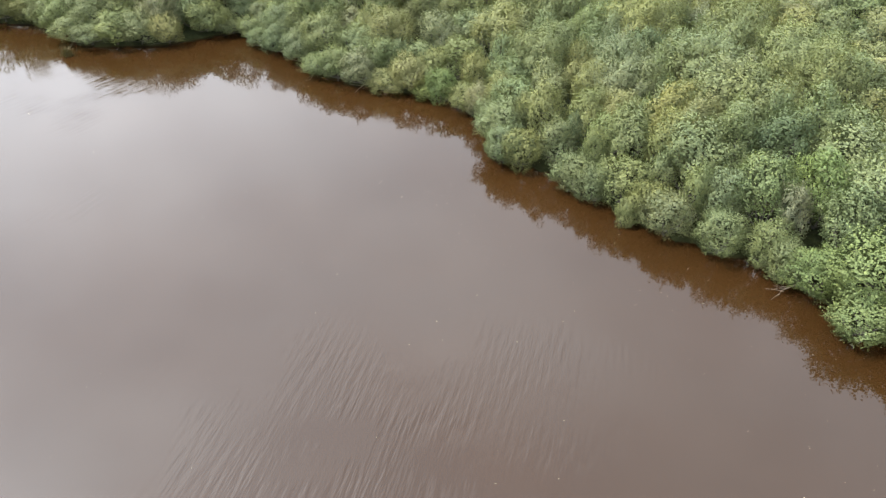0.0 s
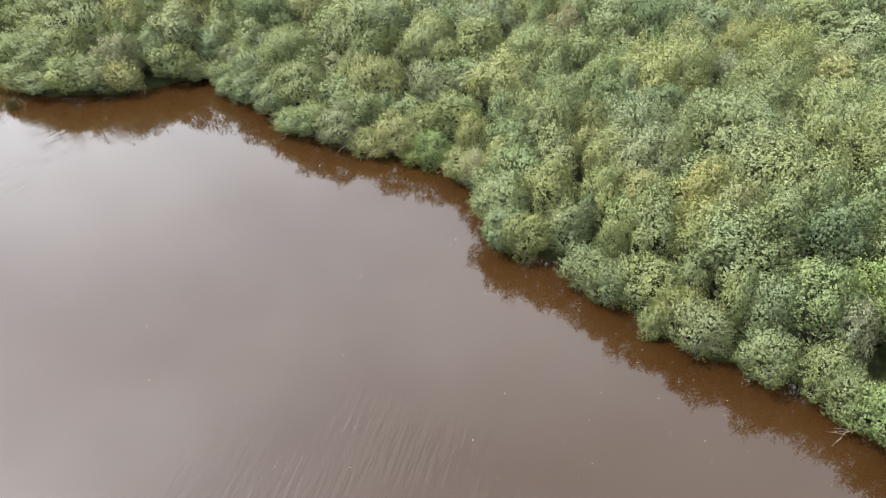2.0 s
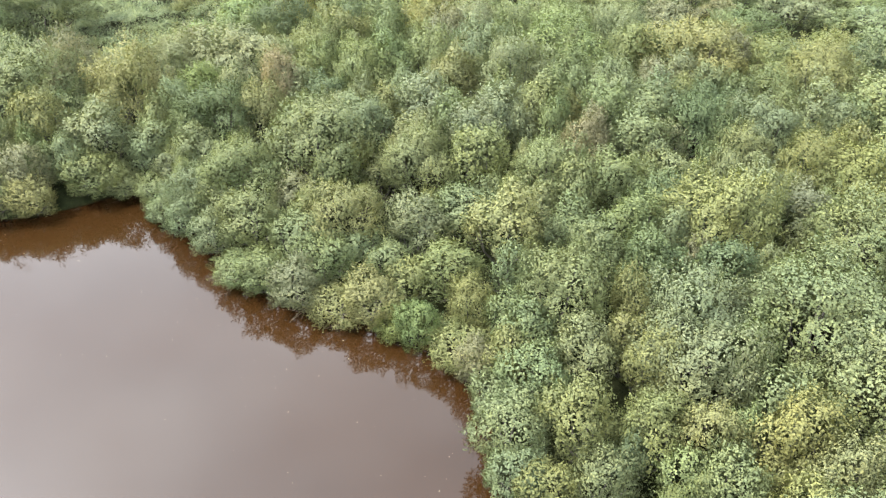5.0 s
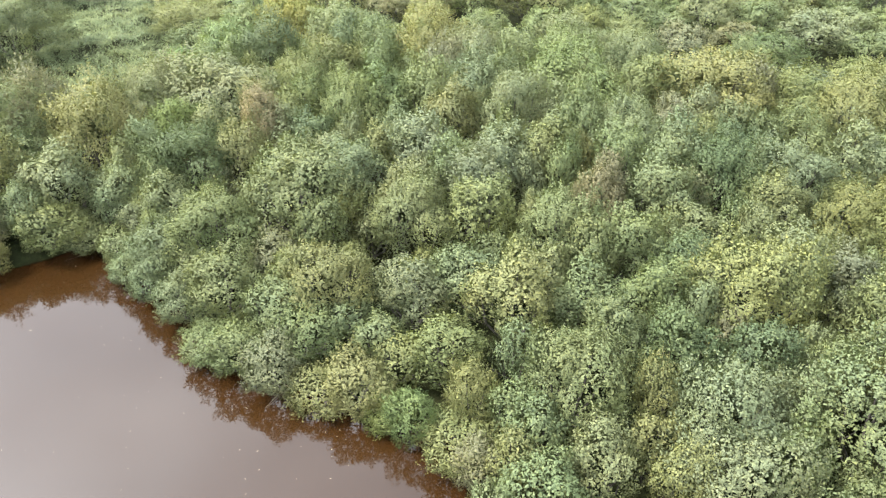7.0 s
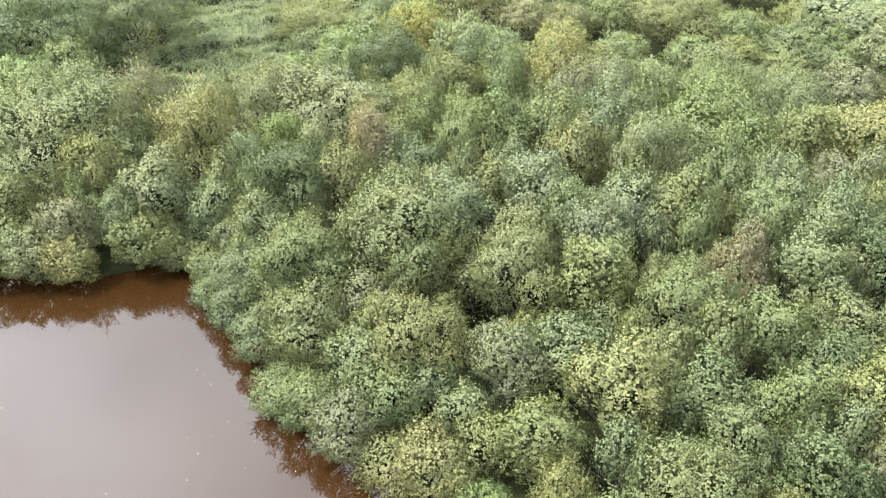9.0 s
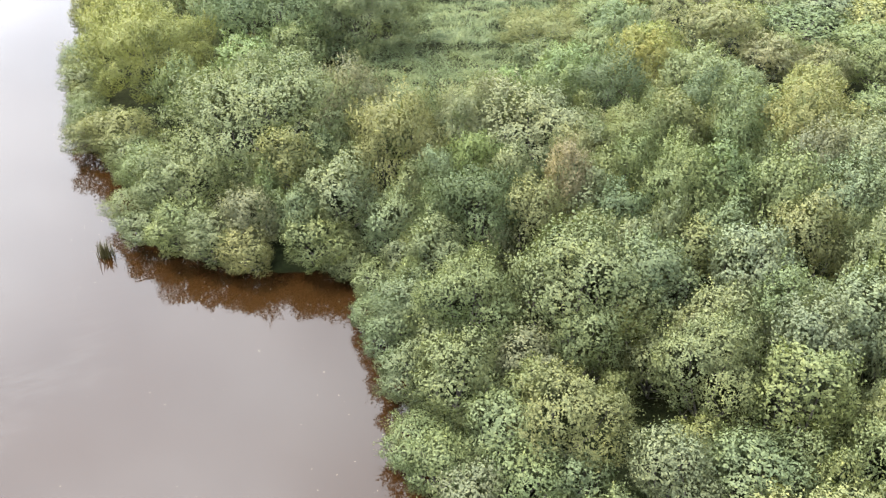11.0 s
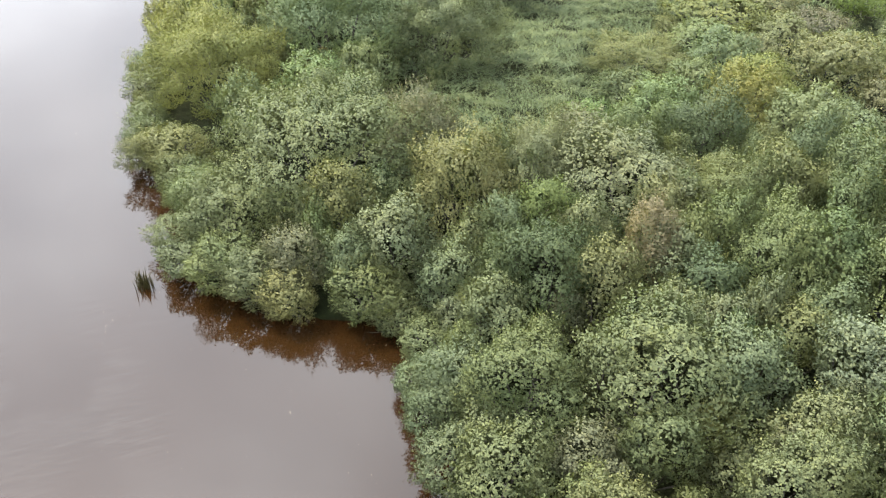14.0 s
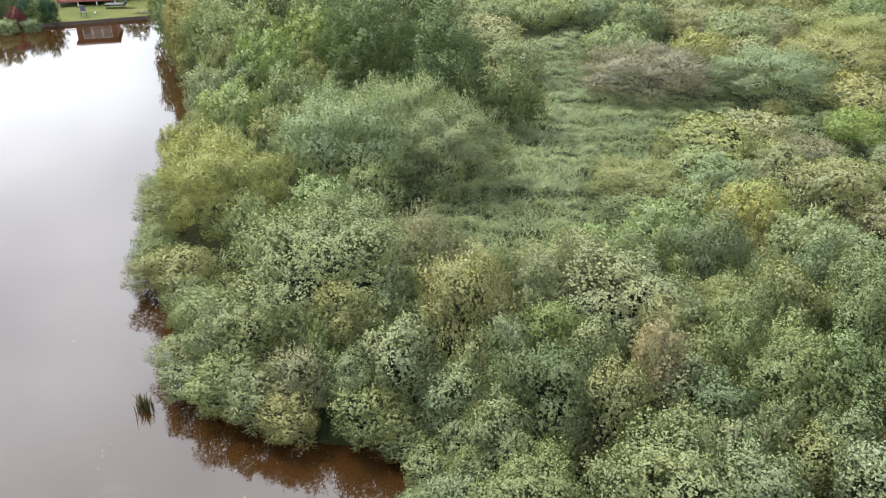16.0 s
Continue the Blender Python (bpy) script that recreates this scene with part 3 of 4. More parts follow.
MARKED += [
    (7.6, 39.5, 1, 3.7, "pale"), (-12.8, 39.6, 0.9, 3.1, "grey"), (1.7, 39.6, 1, 3.9, "silver"), (-21.4, 39.7, 1, 3, "olive"), (-8.2, 39.7, 0.9, 2.7, "green"),
    (-19, 39.8, 1.1, 3.5, "pale"), (5.9, 39.9, 0.6, 3.6, "brown"), (-10.1, 40.5, 1.1, 3, "grey"), (12.2, 40.7, 1.4, 3.6, "grey"), (-2.1, 40.7, 1.1, 3.8, "grey"), (-12.1, 40.7, 1.1, 3.2, "grey"),
    (9.9, 41, 1.3, 3.6, "dark"), (-21.8, 41.2, 1.3, 3, "olive"), (2.6, 41.3, 1.1, 3.9, "silver"), (14.7, 41.4, 1.1, 3.7, "pale"), (-7.8, 41.7, 1.3, 3.7, "dark"), (4.5, 41.8, 1.1, 3.9, "olive")]
MARKED += [
    (-6.4, 42.1, 0.9, 3.5, "olive"), (0.1, 42.2, 1.1, 3.8, "silver"), (-9.2, 42.2, 0.7, 3.7, "silver"), (10.8, 42.7, 1.3, 3.2, "dark"), (-16.5, 43.1, 3.2, 4.3, "grey"), (7.3, 43.2, 1.3, 4.1, "pale"),
    (-3.8, 43.3, 0.9, 3.3, "dark"), (-11.6, 43.4, 1.5, 4.4, "ochre"), (-5.8, 43.6, 0.7, 4.2, "rust"), (-8.9, 43.6, 0.9, 3.8, "bright"), (-5.1, 43.7, 0.9, 3.6, "pale"), (-7.6, 43.8, 0.9, 3.5, "grey"),
    (16, 44.8, 1.4, 4.3, "yellow"), (-14.4, 45.2, 1.3, 4, "brown_grey"), (-2.7, 45.3, 1.2, 3.8, "green"), (-6.1, 45.7, 0.8, 3.7, "tan_yellow"), (-1.8, 45.7, 1.1, 3.8, "green"), (-10.5, 46.3, 1.2, 3.8, "silver")]
MARKED += [
    (11.1, 46.6, 2.1, 4.3, "yellow"), (2, 46.6, 1.5, 4, "grey"), (5.5, 46.9, 2, 4.1, "bright_pale"), (-7.9, 46.9, 2.1, 3.9, "silver"), (-4.7, 47.5, 1.2, 3.8, "green"), (-3.7, 49.1, 1.1, 3.9, "olive"),
    (2.1, 49.6, 1.4, 4.1, "silver"), (-2.2, 50.8, 1, 4, "pale"), (0.3, 51, 1.7, 4.1, "yellow"), (-3.6, 51.4, 0.9, 3.8, "dark"), (5.2, 60.2, 2, 3, "olive")]
MARKED += [(-3.0, 34.1, 1.0, 2.2, "green"), (-3.9, 35.0, 0.9, 2.2, "grey")]
FAR_MARKED = [
    (-24.3, 45.3, 2.7, 4.5, "yellow"), (-28, 47.3, 1.7, 3.8, "yellow"), (-22.8, 49.3, 0.9, 1.9, "ochre"), (-10.9, 50.9, 1.2, 2.3, "bright_pale"), (-23.5, 51.4, 3.3, 5, "grey"), (-30.7, 51.7, 1.9, 4.4, "bright_pale"),
    (-19.9, 52.6, 1.4, 1.3, "dark"), (-35, 52.6, 1.4, 4.2, "silver"), (-9.1, 53, 1.7, 2.9, "bright_pale"), (-19.8, 54.3, 2.9, 4.5, "grey"), (-4.3, 54.8, 1.6, 3.4, "pale"), (-6.7, 54.9, 1.6, 3.4, "yellow"),
    (-30.8, 55.4, 1.9, 4.2, "green"), (-9.1, 56.7, 1.2, 2.5, "pale"), (-23.6, 56.8, 2.5, 4.4, "pale"), (-7, 57.7, 1.6, 2.7, "yellow"), (-11.9, 57.8, 2.5, 2.3, "olive"), (-40.5, 58.3, 2.2, 5, "green")]
FAR_MARKED += [
    (-43, 58.4, 1.1, 2.6, "olive"), (-35.1, 58.5, 2.2, 5, "bright"), (-43.8, 59.6, 1.5, 5.5, "ochre"), (-41.4, 59.6, 1.6, 5.6, "green"), (-45.9, 60.8, 1.6, 5.8, "ochre"), (-4.7, 61, 2, 3.2, "pale_tan"),
    (-40.3, 62.2, 2.3, 5.6, "green"), (-21.4, 62.8, 2, 4.2, "alder"), (-49.5, 63.2, 1.7, 6, "green"), (-37.4, 64.6, 2.4, 5, "bright"), (-7.8, 65.2, 1.5, 1.8, "pale_tan"), (-54.5, 66.2, 1.8, 6.2, "olive"),
    (-6.6, 66.7, 1.4, 1.9, "purple"), (-9.9, 69.1, 2, 1.9, "pale_tan"), (-59, 69.2, 1.8, 6.4, "ochre"), (-5.5, 71.4, 1.5, 2.4, "bright"), (-18, 74.1, 4.5, 3.3, "purple"), (-11.5, 77.6, 4, 3.6, "grey")]
FAR_MARKED += [
    (-23.1, 84.5, 1.8, 3.8, "dark"), (-9.1, 85.3, 4.2, 3.4, "yellow"), (-20.2, 90, 2.5, 2.8, "pale_tan"), (-15.7, 90.8, 2.8, 3, "pale_tan"), (-9.6, 91, 3, 3.4, "yellow"), (-25.8, 92, 2.2, 3.8, "dark")]
ALDERS = [(-29.6, 61.6, 2.6, 7.6), (-25.4, 62.0, 2.7, 7.0), (-32.8, 63.5, 2.4, 6.6), (-33.0, 70.5, 3.0, 7.6), (-40.5, 70.0, 3.0, 7.4), (-47.5, 69.5, 2.8, 7.2)]

# the hem of shrubs along the shore
MIXED = ["grey"] * 6 + ["green"] * 5 + ["pale"] * 3 + ["olive"] * 3 + ["dark"] * 2 + ["bright_pale"] + ["brown_grey"] + ["yellow"]


def clear(x, y, r, share):
    return all(math.hypot(x - a, y - b) > share * (r + q) for a, b, q in PLACED)


def tint(x, y):
    """The colour of a standing-out shrub close by, or any."""
    d, c = min((math.hypot(x - q[0], y - q[1]), q[4]) for q in MARKED)
    return c if d < 1.6 else MIXED[int(rng.integers(len(MIXED)))]


def ashore(x, y, need):
    """Moves a place inland until it lies that many metres from the water."""
    for _ in range(12):
        gap = need - float(inland(x, y))
        if gap <= 0.02:
            break
        gx = float(inland(x + 0.1, y) - inland(x - 0.1, y)) / 0.2
        gy = float(inland(x, y + 0.1) - inland(x, y - 0.1)) / 0.2
        k = gap * 0.6 / max(0.3, math.hypot(gx, gy))
        x, y = x + gx * k, y + gy * k
    return x, y


for x, y, r, h, c in MARKED:
    x, y = ashore(x, y, r * 0.80)
    edge = float(inland(x, y)) < 2.0
    h = min(h * 0.94, 1.2 + 0.85 * float(inland(x, y))) if edge else h
    kind, base_r, base_h = (BIG_KIND, 3.2, 4.3) if r > 2.4 else (SHORE_KIND, 1.15, 2.6) if edge else (SMALL_KIND, 1.0, 3.2) if r < 1.15 else (SCRUB_KIND, 1.6, 3.5)
    set_plant(kind[int(rng.integers(len(kind)))], x, y, r * (1.1 if edge else 1.26), h, c, "hanging over the pond's edge" if edge else "in the dense scrub", "pond-side scrub", base_r, base_h)
for x, y, r, h, c in FAR_MARKED:
    x, y = ashore(x, y, r * 1.2)
    kind, base_r, base_h = (BIG_KIND, 3.2, 4.3) if r > 2.4 else (OUTER_KIND, 2.4, 3.0) if y > 66 else (FAR_KIND, 2.1, 3.4)
    set_plant(kind[int(rng.integers(len(kind)))], x, y, r * 1.1, h, c, "beside the rough meadow", "scrub round the meadow", base_r, base_h, "meadow_bush", "bush", "willow bush", 0.8)
for x, y, r, h in ALDERS:
    set_plant(TREE_KIND[int(rng.integers(2))], x, y, r, h, "alder", "rising above the scrub", "alders behind the scrub", 3.0, 8.0, "alder_tree", "tree", "alder tree", 0.9)

line = [Vector(p) for p in SHORE[2:-2]]
for a, b in zip(line, line[1:]):
    d = (b - a).normalized()
    side = Vector((d.y, -d.x))
    steps = max(1, round((b - a).length / 0.8))
    for k in range(steps):
        q = a.lerp(b, (k + 0.5) / steps)
        r = float(rng.uniform(0.85, 1.35)) if q.y < 52 else float(rng.uniform(1.4, 2.0))
        x, y = q + side * (r * (1.4 if q.y > 46 else 0.60) + rng.uniform(0, 0.15))
        if clear(x, y, r, 0.40):
            far = y > 48
            h = min(canopy(x, y), 3.0) * rng.uniform(0.40, 0.58) if not far else (rng.uniform(2.0, 2.8) if y < 56 else rng.uniform(3.2, 4.4))
            set_plant((FAR_KIND if far else SHORE_KIND)[int(rng.integers(4))], x, y, r, h, tint(x, y), "hanging over the pond's edge", "pond-side scrub", 2.1 if far else 1.15, 3.4 if far else 2.6)


MEADOW = [(-18.0, 47.0), (-19.4, 53.7), (-19.6, 57.2), (-21.8, 63.7), (-22.4, 67.9), (-26.1, 75.3), (-32.2, 83.7), (-29.0, 85.6), (-22.0, 73.6), (-17.6, 72.4), (-12.6, 75.6), (-11.0, 70.2), (-13.2, 66.6), (-14.2, 62.4), (-14.0, 58.5), (-12.6, 54.6), (-12.4, 48.0), (-14.5, 46.9)]


def inside(poly, x, y):
    odd = False
    for (ax, ay), (bx, by) in zip(poly, poly[1:] + poly[:1]):
        if (ay > y) != (by > y) and x < ax + (y - ay) / (by - ay) * (bx - ax):
            odd = not odd
    return odd


FIELD = [(14, 12), (17, 22), (23, 37), (27, 58), (22, 72), (10, 84), (6, 98), (-4, 112), (-20, 108), (-34, 94), (-46, 82), (-58, 74), (-52, 66), (-30, 49), (-8, 36), (2, 24)]


def on_meadow(x, y, r):
    return any(inside(MEADOW, x + r * math.cos(k), y + r * math.sin(k)) for k in (0, 0.8, 1.6, 2.4, 3.1, 3.9, 4.7, 5.5))


for share, low_r, high_r, tall, tries in ((0.80, 1.2, 1.7, 0.96, 6000), (0.62, 0.9, 1.2, 0.90, 8000), (0.52, 0.6, 0.9, 0.84, 9000), (0.44, 0.5, 0.62, 0.76, 3000)):
    for _ in range(tries):
        x, y = float(rng.uniform(-58, 24)), float(rng.uniform(12, 112))
        far = (math.hypot(x + 0.7, y - 26) > 27 and y > 44) or x > 13.5
        r = float(rng.uniform(low_r, high_r)) * ((1.8 if y > 64 else 1.5 if x > 13.5 else 1.25) if far else 1.0)
        s = float(inland(x, y))
        if not inside(FIELD, x, y) or s < r * 0.9 or on_meadow(x, y, r * 0.75) or not clear(x, y, r, 0.68 if far and high_r > 1.4 else share):
            continue
        if far and (high_r > 1.4 or x < 13.5 or y > 48):
            if high_r < 1.0 or (high_r < 1.4 and y > 64):
                continue
            c = tint(x, y) if x > 3 else (MIXED + ["pale_tan"] * 7 + ["yellow"] * 2 + ["olive"] * 4 + ["bright_pale"] * 2)[int(rng.integers(len(MIXED) + 15))]
            set_plant((OUTER_KIND if y > 64 else FAR_KIND)[int(rng.integers(3))], x, y, r, (float(rng.uniform(1.5, 2.6)) if x > -13 and y < 78 else float(rng.uniform(2.4, 3.6))), c, "beside the rough meadow", "scrub round the meadow", *((2.4, 3.0) if y > 64 else (2.1, 3.4)), "meadow_bush", "bush", "willow bush", 0.65 if x < 3 else 0.5)
        else:
            kind, base_r, base_h = (SCRUB_KIND, 1.6, 3.5) if high_r > 1.4 else (SMALL_KIND, 1.0, 3.2) if high_r > 1.0 else (FILL_KIND, 0.9, 2.2)
            h = min(canopy(x, y) * tall * float(rng.uniform(0.84, 1.16)), 1.6 + 0.8 * s)
            set_plant(kind[int(rng.integers(3))], x, y, r * 1.15, h, MIXED[int(rng.integers(len(MIXED)))], "in the dense scrub" if high_r > 1 else "filling a gap in the dense scrub", "pond-side scrub", base_r, base_h, *(() if high_r > 1 else ("willow_sapling", "shrub", "willow sapling")))



for _ in range(260):
    x, y = float(rng.uniform(-16, 0)), float(rng.uniform(50, 82))
    r = float(rng.uniform(0.8, 1.3))
    if clear(x, y, r, 0.62) and not on_meadow(x, y, r * 0.2):
        c = ["pale_tan", "pale", "olive", "grey", "bright_pale"][int(rng.integers(5))]
        set_plant(YOUNG_KIND[int(rng.integers(3))], x, y, r, float(rng.uniform(0.8, 1.5)), c, "sprouting low beside the rough meadow", "scrub round the meadow", 1.2, 1.4, "meadow_bush", "bush", "young willow bush", 0.7)

# ---- rough meadow grass ----
def meadow(tussocks, blades):
    """Tussocks of long grass, each combed one way."""
    cx, cy = rng.uniform(-30, -2, tussocks * 6), rng.uniform(47, 96, tussocks * 6)
    ok = np.array([inside(MEADOW, a, b) or (b > 50 and a < -1 and rng.random() < 0.16) for a, b in zip(cx, cy)])
    cx, cy = cx[ok][:tussocks], cy[ok][:tussocks]
    comb = 0.9 + 1.4 * np.sin(cx * 0.55 + 0.6 * np.sin(cy * 0.5)) + 0.9 * np.cos(cy * 0.6 + cx * 0.2) + rng.normal(scale=0.75, size=len(cx))
    bare = np.sin(cx * 1.3 + 2 * np.sin(cy * 0.7)) * np.sin(cy * 1.5 - cx * 0.8) < -0.55
    cx, cy, comb = cx[~bare], cy[~bare], comb[~bare]
    lift = 0.5 * rng.uniform(0.2, 1.0, len(cx)) ** 1.5
    k = np.repeat(np.arange(len(cx)), blades)
    n = len(k)
    ox, oy = rng.normal(scale=0.34, size=n), rng.normal(scale=0.30, size=n)
    px, py = cx[k] + ox, cy[k] + oy
    turned = comb[k] + rng.normal(scale=0.28, size=n)
    ang = np.arctan2(np.sin(turned) * 0.9 + oy * 1.1, np.cos(turned) * 0.9 + ox * 1.1)
    size = rng.uniform(0.35, 0.85, n) * (0.75 + 0.5 * lift[k])
    lie = rng.uniform(0.45, 1.0, n)
    way = np.stack([np.cos(ang) * lie, np.sin(ang) * lie, np.zeros(n)], -1)
    across = np.stack([-np.sin(ang), np.cos(ang), np.zeros(n)], -1) * 0.012
    hump = 0.5 + 0.3 * np.sin(px * 3.3 + 1.6 * np.sin(py * 1.4)) * np.sin(py * 2.9 + px * 0.9) + 0.2 * np.sin(px * 1.1 - py * 0.8 + 2 * np.sin(py * 0.6))
    root = np.stack([px, py, ground_height(px, py) - 0.05 + 0.50 * hump * hump], -1)
    up = np.array([0, 0, 1.0])
    mid = root + way * size[:, None] * 0.45 + up * (size * (0.13 + 0.24 * lift[k]))[:, None]
    tip = root + way * size[:, None] * 1.0 + up * (size * rng.uniform(-0.20, 0.16, n) * (0.4 + lift[k]))[:, None]
    v = np.stack([root - across, root + across, mid + across * 0.9, tip, mid - across * 0.9], 1).reshape(-1, 3)
    f = [q for i in range(0, len(v), 5) for q in ((i + 4, i + 2, i + 1, i), (i + 3, i + 2, i + 4))]
    nv = np.repeat(unit(up * 0.7 + 0.5 * way * (0.4 + lift[k])[:, None] + 0.4 * rng.normal(size=(n, 3))), 5, axis=0)
    ob = mesh_object("meadow_grass", v.tolist(), f, GRASS, nv.tolist())
    ob.color = (*LEAF_COLOURS["grass"], 1)
    tagged(ob, "tall green meadow grass, wind-laid in swirls", "grass", kind="stuff")


meadow(3900, 31)


# ---- the reed clump, fallen twigs and leaves on the water ----
def reed_clump(x, y):
    root = thing("reed_clump", pose(x, y, -0.05), "small dark clump of reeds standing in the water", "reeds")
    v, f = [], []
    for i in range(130):
        a, r = rng.uniform(0, 6.28), abs(rng.normal(scale=0.17))
        b = Vector((math.cos(a) * r, math.sin(a) * r * 0.8, -0.1))
        ln, t = rng.uniform(0.35, 0.8), rng.uniform(0, 6.28)
        lean = Vector((math.cos(t), math.sin(t), 0)) * rng.uniform(0.05, 0.45) * ln
        mid, tip = b + lean * 0.35 + Vector((0, 0, ln * 0.6)), b + lean + Vector((0, 0, ln * rng.uniform(0.75, 1.0)))
        side = Vector((-math.sin(t), math.cos(t), 0)) * 0.012
        k = len(v)
        v += [b - side, b + side, mid + side, tip, mid - side]
        f += [(k, k + 1, k + 2, k + 4), (k + 4, k + 2, k + 3)]
    ob = mesh_object("blade_tuft", v, f, LEAF)
    ob.parent, ob.color = root, (0.045, 0.038, 0.018, 1)


reed_clump(-18.1, 36.5)


def dead_branch(x, y, heading, length, forks):
    root = thing("dead_branch", pose(x, y, 0, 0, 0, heading), "bare bleached branch drooping into the water", "branch", "dead branches at the shore")
    v, f = [], []
    pts = [Vector((0, 0, 0.45)), Vector((length * 0.3, 0.05, 0.34)), Vector((length * 0.7, -0.05, 0.14)), Vector((length, 0.02, 0.0))]
    tube(v, f, pts, [0.016, 0.013, 0.009, 0.004])
    for _ in range(forks):
        p = pts[1].lerp(pts[3], rng.uniform(0, 0.9))
        q = p + Vector((rng.uniform(0.15, 0.5), rng.uniform(-0.4, 0.4), rng.uniform(-0.1, 0.12)))
        tube(v, f, [p, p.lerp(q, 0.5) + Vector((0, 0, 0.02)), q], [0.007, 0.005, 0.003], 4)
    ob = mesh_object("bough", v, f, DEAD)
    ob.parent = root


for x, y, a, ln, k in [(-3.0, 33.0, 215, 1.1, 5), (-2.1, 32.6, 235, 0.7, 3), (10.5, 18.4, 190, 0.6, 5), (-5.6, 34.2, 230, 0.7, 5)]:
    dead_branch(x, y, a, ln, k)


def floating_leaves(number):
    v, f = [], []
    while len(f) < number:
        x, y = rng.uniform(-30, 12), rng.uniform(10, 46)
        s_ = -float(inland(x, y))
        if s_ < 0.1 or rng.random() > 0.06 + 0.9 * math.exp(-s_ / 3.2):
            continue
        a, r = rng.uniform(0, 6.28), rng.uniform(0.008, 0.016)
        c, d = Vector((x, y, 0.006)), Vector((math.cos(a), math.sin(a), 0.05)) * r
        e = Vector((-d.y, d.x, 0.02 * r)) * 0.6
        k = len(v)
        v += [c - d, c - e, c + d, c + e]
        f.append((k, k + 1, k + 2, k + 3))
    ob = mesh_object("floating_leaves", v, f, PETAL)
    tagged(ob, "pale fallen leaves scattered on the water", "leaves", kind="stuff")


floating_leaves(330)

# ---- the garden on the far bank ----
GC, GU, GV = Vector((-70.2, 69.5, 0.0)), Vector((0.62, 0.785, 0)), Vector((-0.785, 0.62, 0))
G_TURN = math.degrees(math.atan2(GU.y, GU.x))
LAWN_Z = 0.30


def in_garden(u, v, z=LAWN_Z):
    p = GC + GU * u + GV * v
    return pose(p.x, p.y, z, 0, 0, G_TURN)


def lawn():
    bm = bmesh.new()
    ring = [(-62.3, 70.2), (-66.8, 62.6), (-72, 64.5), (-78, 70), (-70, 80), (-62, 76)]
    low = [bm.verts.new((x, y, -0.6)) for x, y in ring]
    top = [bm.verts.new((x, y, LAWN_Z)) for x, y in ring]
    bm.faces.new(top)
    for i in range(len(ring)):
        j = (i + 1) % len(ring)
        bm.faces.new((low[i], low[j], top[j], top[i]))
    bmesh.ops.recalc_face_normals(bm, faces=bm.faces)
    me = bpy.data.meshes.new("lawn")
    bm.to_mesh(me)
    me.materials.append(LAWN)
    tagged(new("lawn", me), "mown garden lawn sloping to a boarded bank", "lawn", kind="structure")
    a, b = Vector((-62.3, 70.1, 0)), Vector((-66.8, 62.65, 0))
    d = (b - a).normalized()
    out = Vector((d.y, -d.x, 0)) * -1
    out = out if out.dot(Vector((0.7, -0.7, 0))) > 0 else -out
    edge = tagged(new("bank_edging"), "weathered dark boards holding the lawn's bank", "edging", kind="structure")
    n = 9
    for i in range(n):
        p = a.lerp(b, (i + 0.5) / n) + out * 0.06
        w = (b - a).length / n
        m = part("plank", box(-w / 2 + 0.01, -0.03, -0.4, w / 2 - 0.01, 0.03, LAWN_Z - 0.02 + 0.03 * (i % 2), bevel=0.008), TIMBER, edge)
        m.matrix_basis = pose(p.x, p.y, 0, 0, 0, math.degrees(math.atan2(d.y, d.x)))


lawn()


def deck():
    root = thing("garden_deck", in_garden(0, 0), "raised red-stained timber deck on pale posts", "deck")
    for i in range(20):
        part("board", box(-2.5 + i * 0.25 + 0.01, 0, 0.55, -2.26 + i * 0.25, 2.4, 0.60, bevel=0.006), REDWOOD, root)
    part("front_beam", box(-2.5, 0.0, 0.38, 2.5, 0.08, 0.546, bevel=0.01), REDWOOD, root)
    for u in (-2.4, -0.8, 0.8, 2.4):
        for v in (0.12, 2.2):
            part("post", box(u - 0.05, v, 0, u + 0.05, v + 0.1, 0.546, bevel=0.01), WHITE, root, "pale painted post")
    for u in (-2.45, -1.2, 0.05, 1.3, 2.45):
        part("rail_post", box(u - 0.04, 0.02, 0.604, u + 0.04, 0.10, 1.45, bevel=0.008), REDWOOD, root)
    part("handrail", box(-2.5, 0.01, 1.454, 2.5, 0.11, 1.52, bevel=0.012), REDWOOD, root)


deck()


def house():
    root = thing("garden_house", in_garden(0.1, 2.6, LAWN_Z - 0.1), "dark red brick house with upper panes coloured like mirrored sky", "house")
    part("wall", box(-1.8, 0, 0, 1.8, 5.0, 3.3, bevel=0.02), BRICK, root)
    part("roof", box(-2.0, -0.3, 3.304, 2.0, 5.3, 3.55, bevel=0.03), BRICK, root, "flat dark red roof edge")
    for i in range(3):
        win = part("window", box(-1.25 + i * 0.87, -0.06, 1.3, -0.40 + i * 0.87, -0.004, 3.0, bevel=0.01), WHITE, root, "window with panes coloured pale grey like mirrored sky")
        # the sky's reflection is put into the pane's grey
        part("pane", box(-1.19 + i * 0.87, -0.075, 1.37, -0.46 + i * 0.87, -0.064, 2.93), SKY_PANE, win)
    door = part("door", box(-1.75, -0.05, 0.55, -1.35, -0.004, 2.6, bevel=0.01), TIMBER, root)
    part("door_handle", box(-1.44, -0.1, 1.5, -1.40, -0.054, 1.62, bevel=0.005), GREY, door)


house()


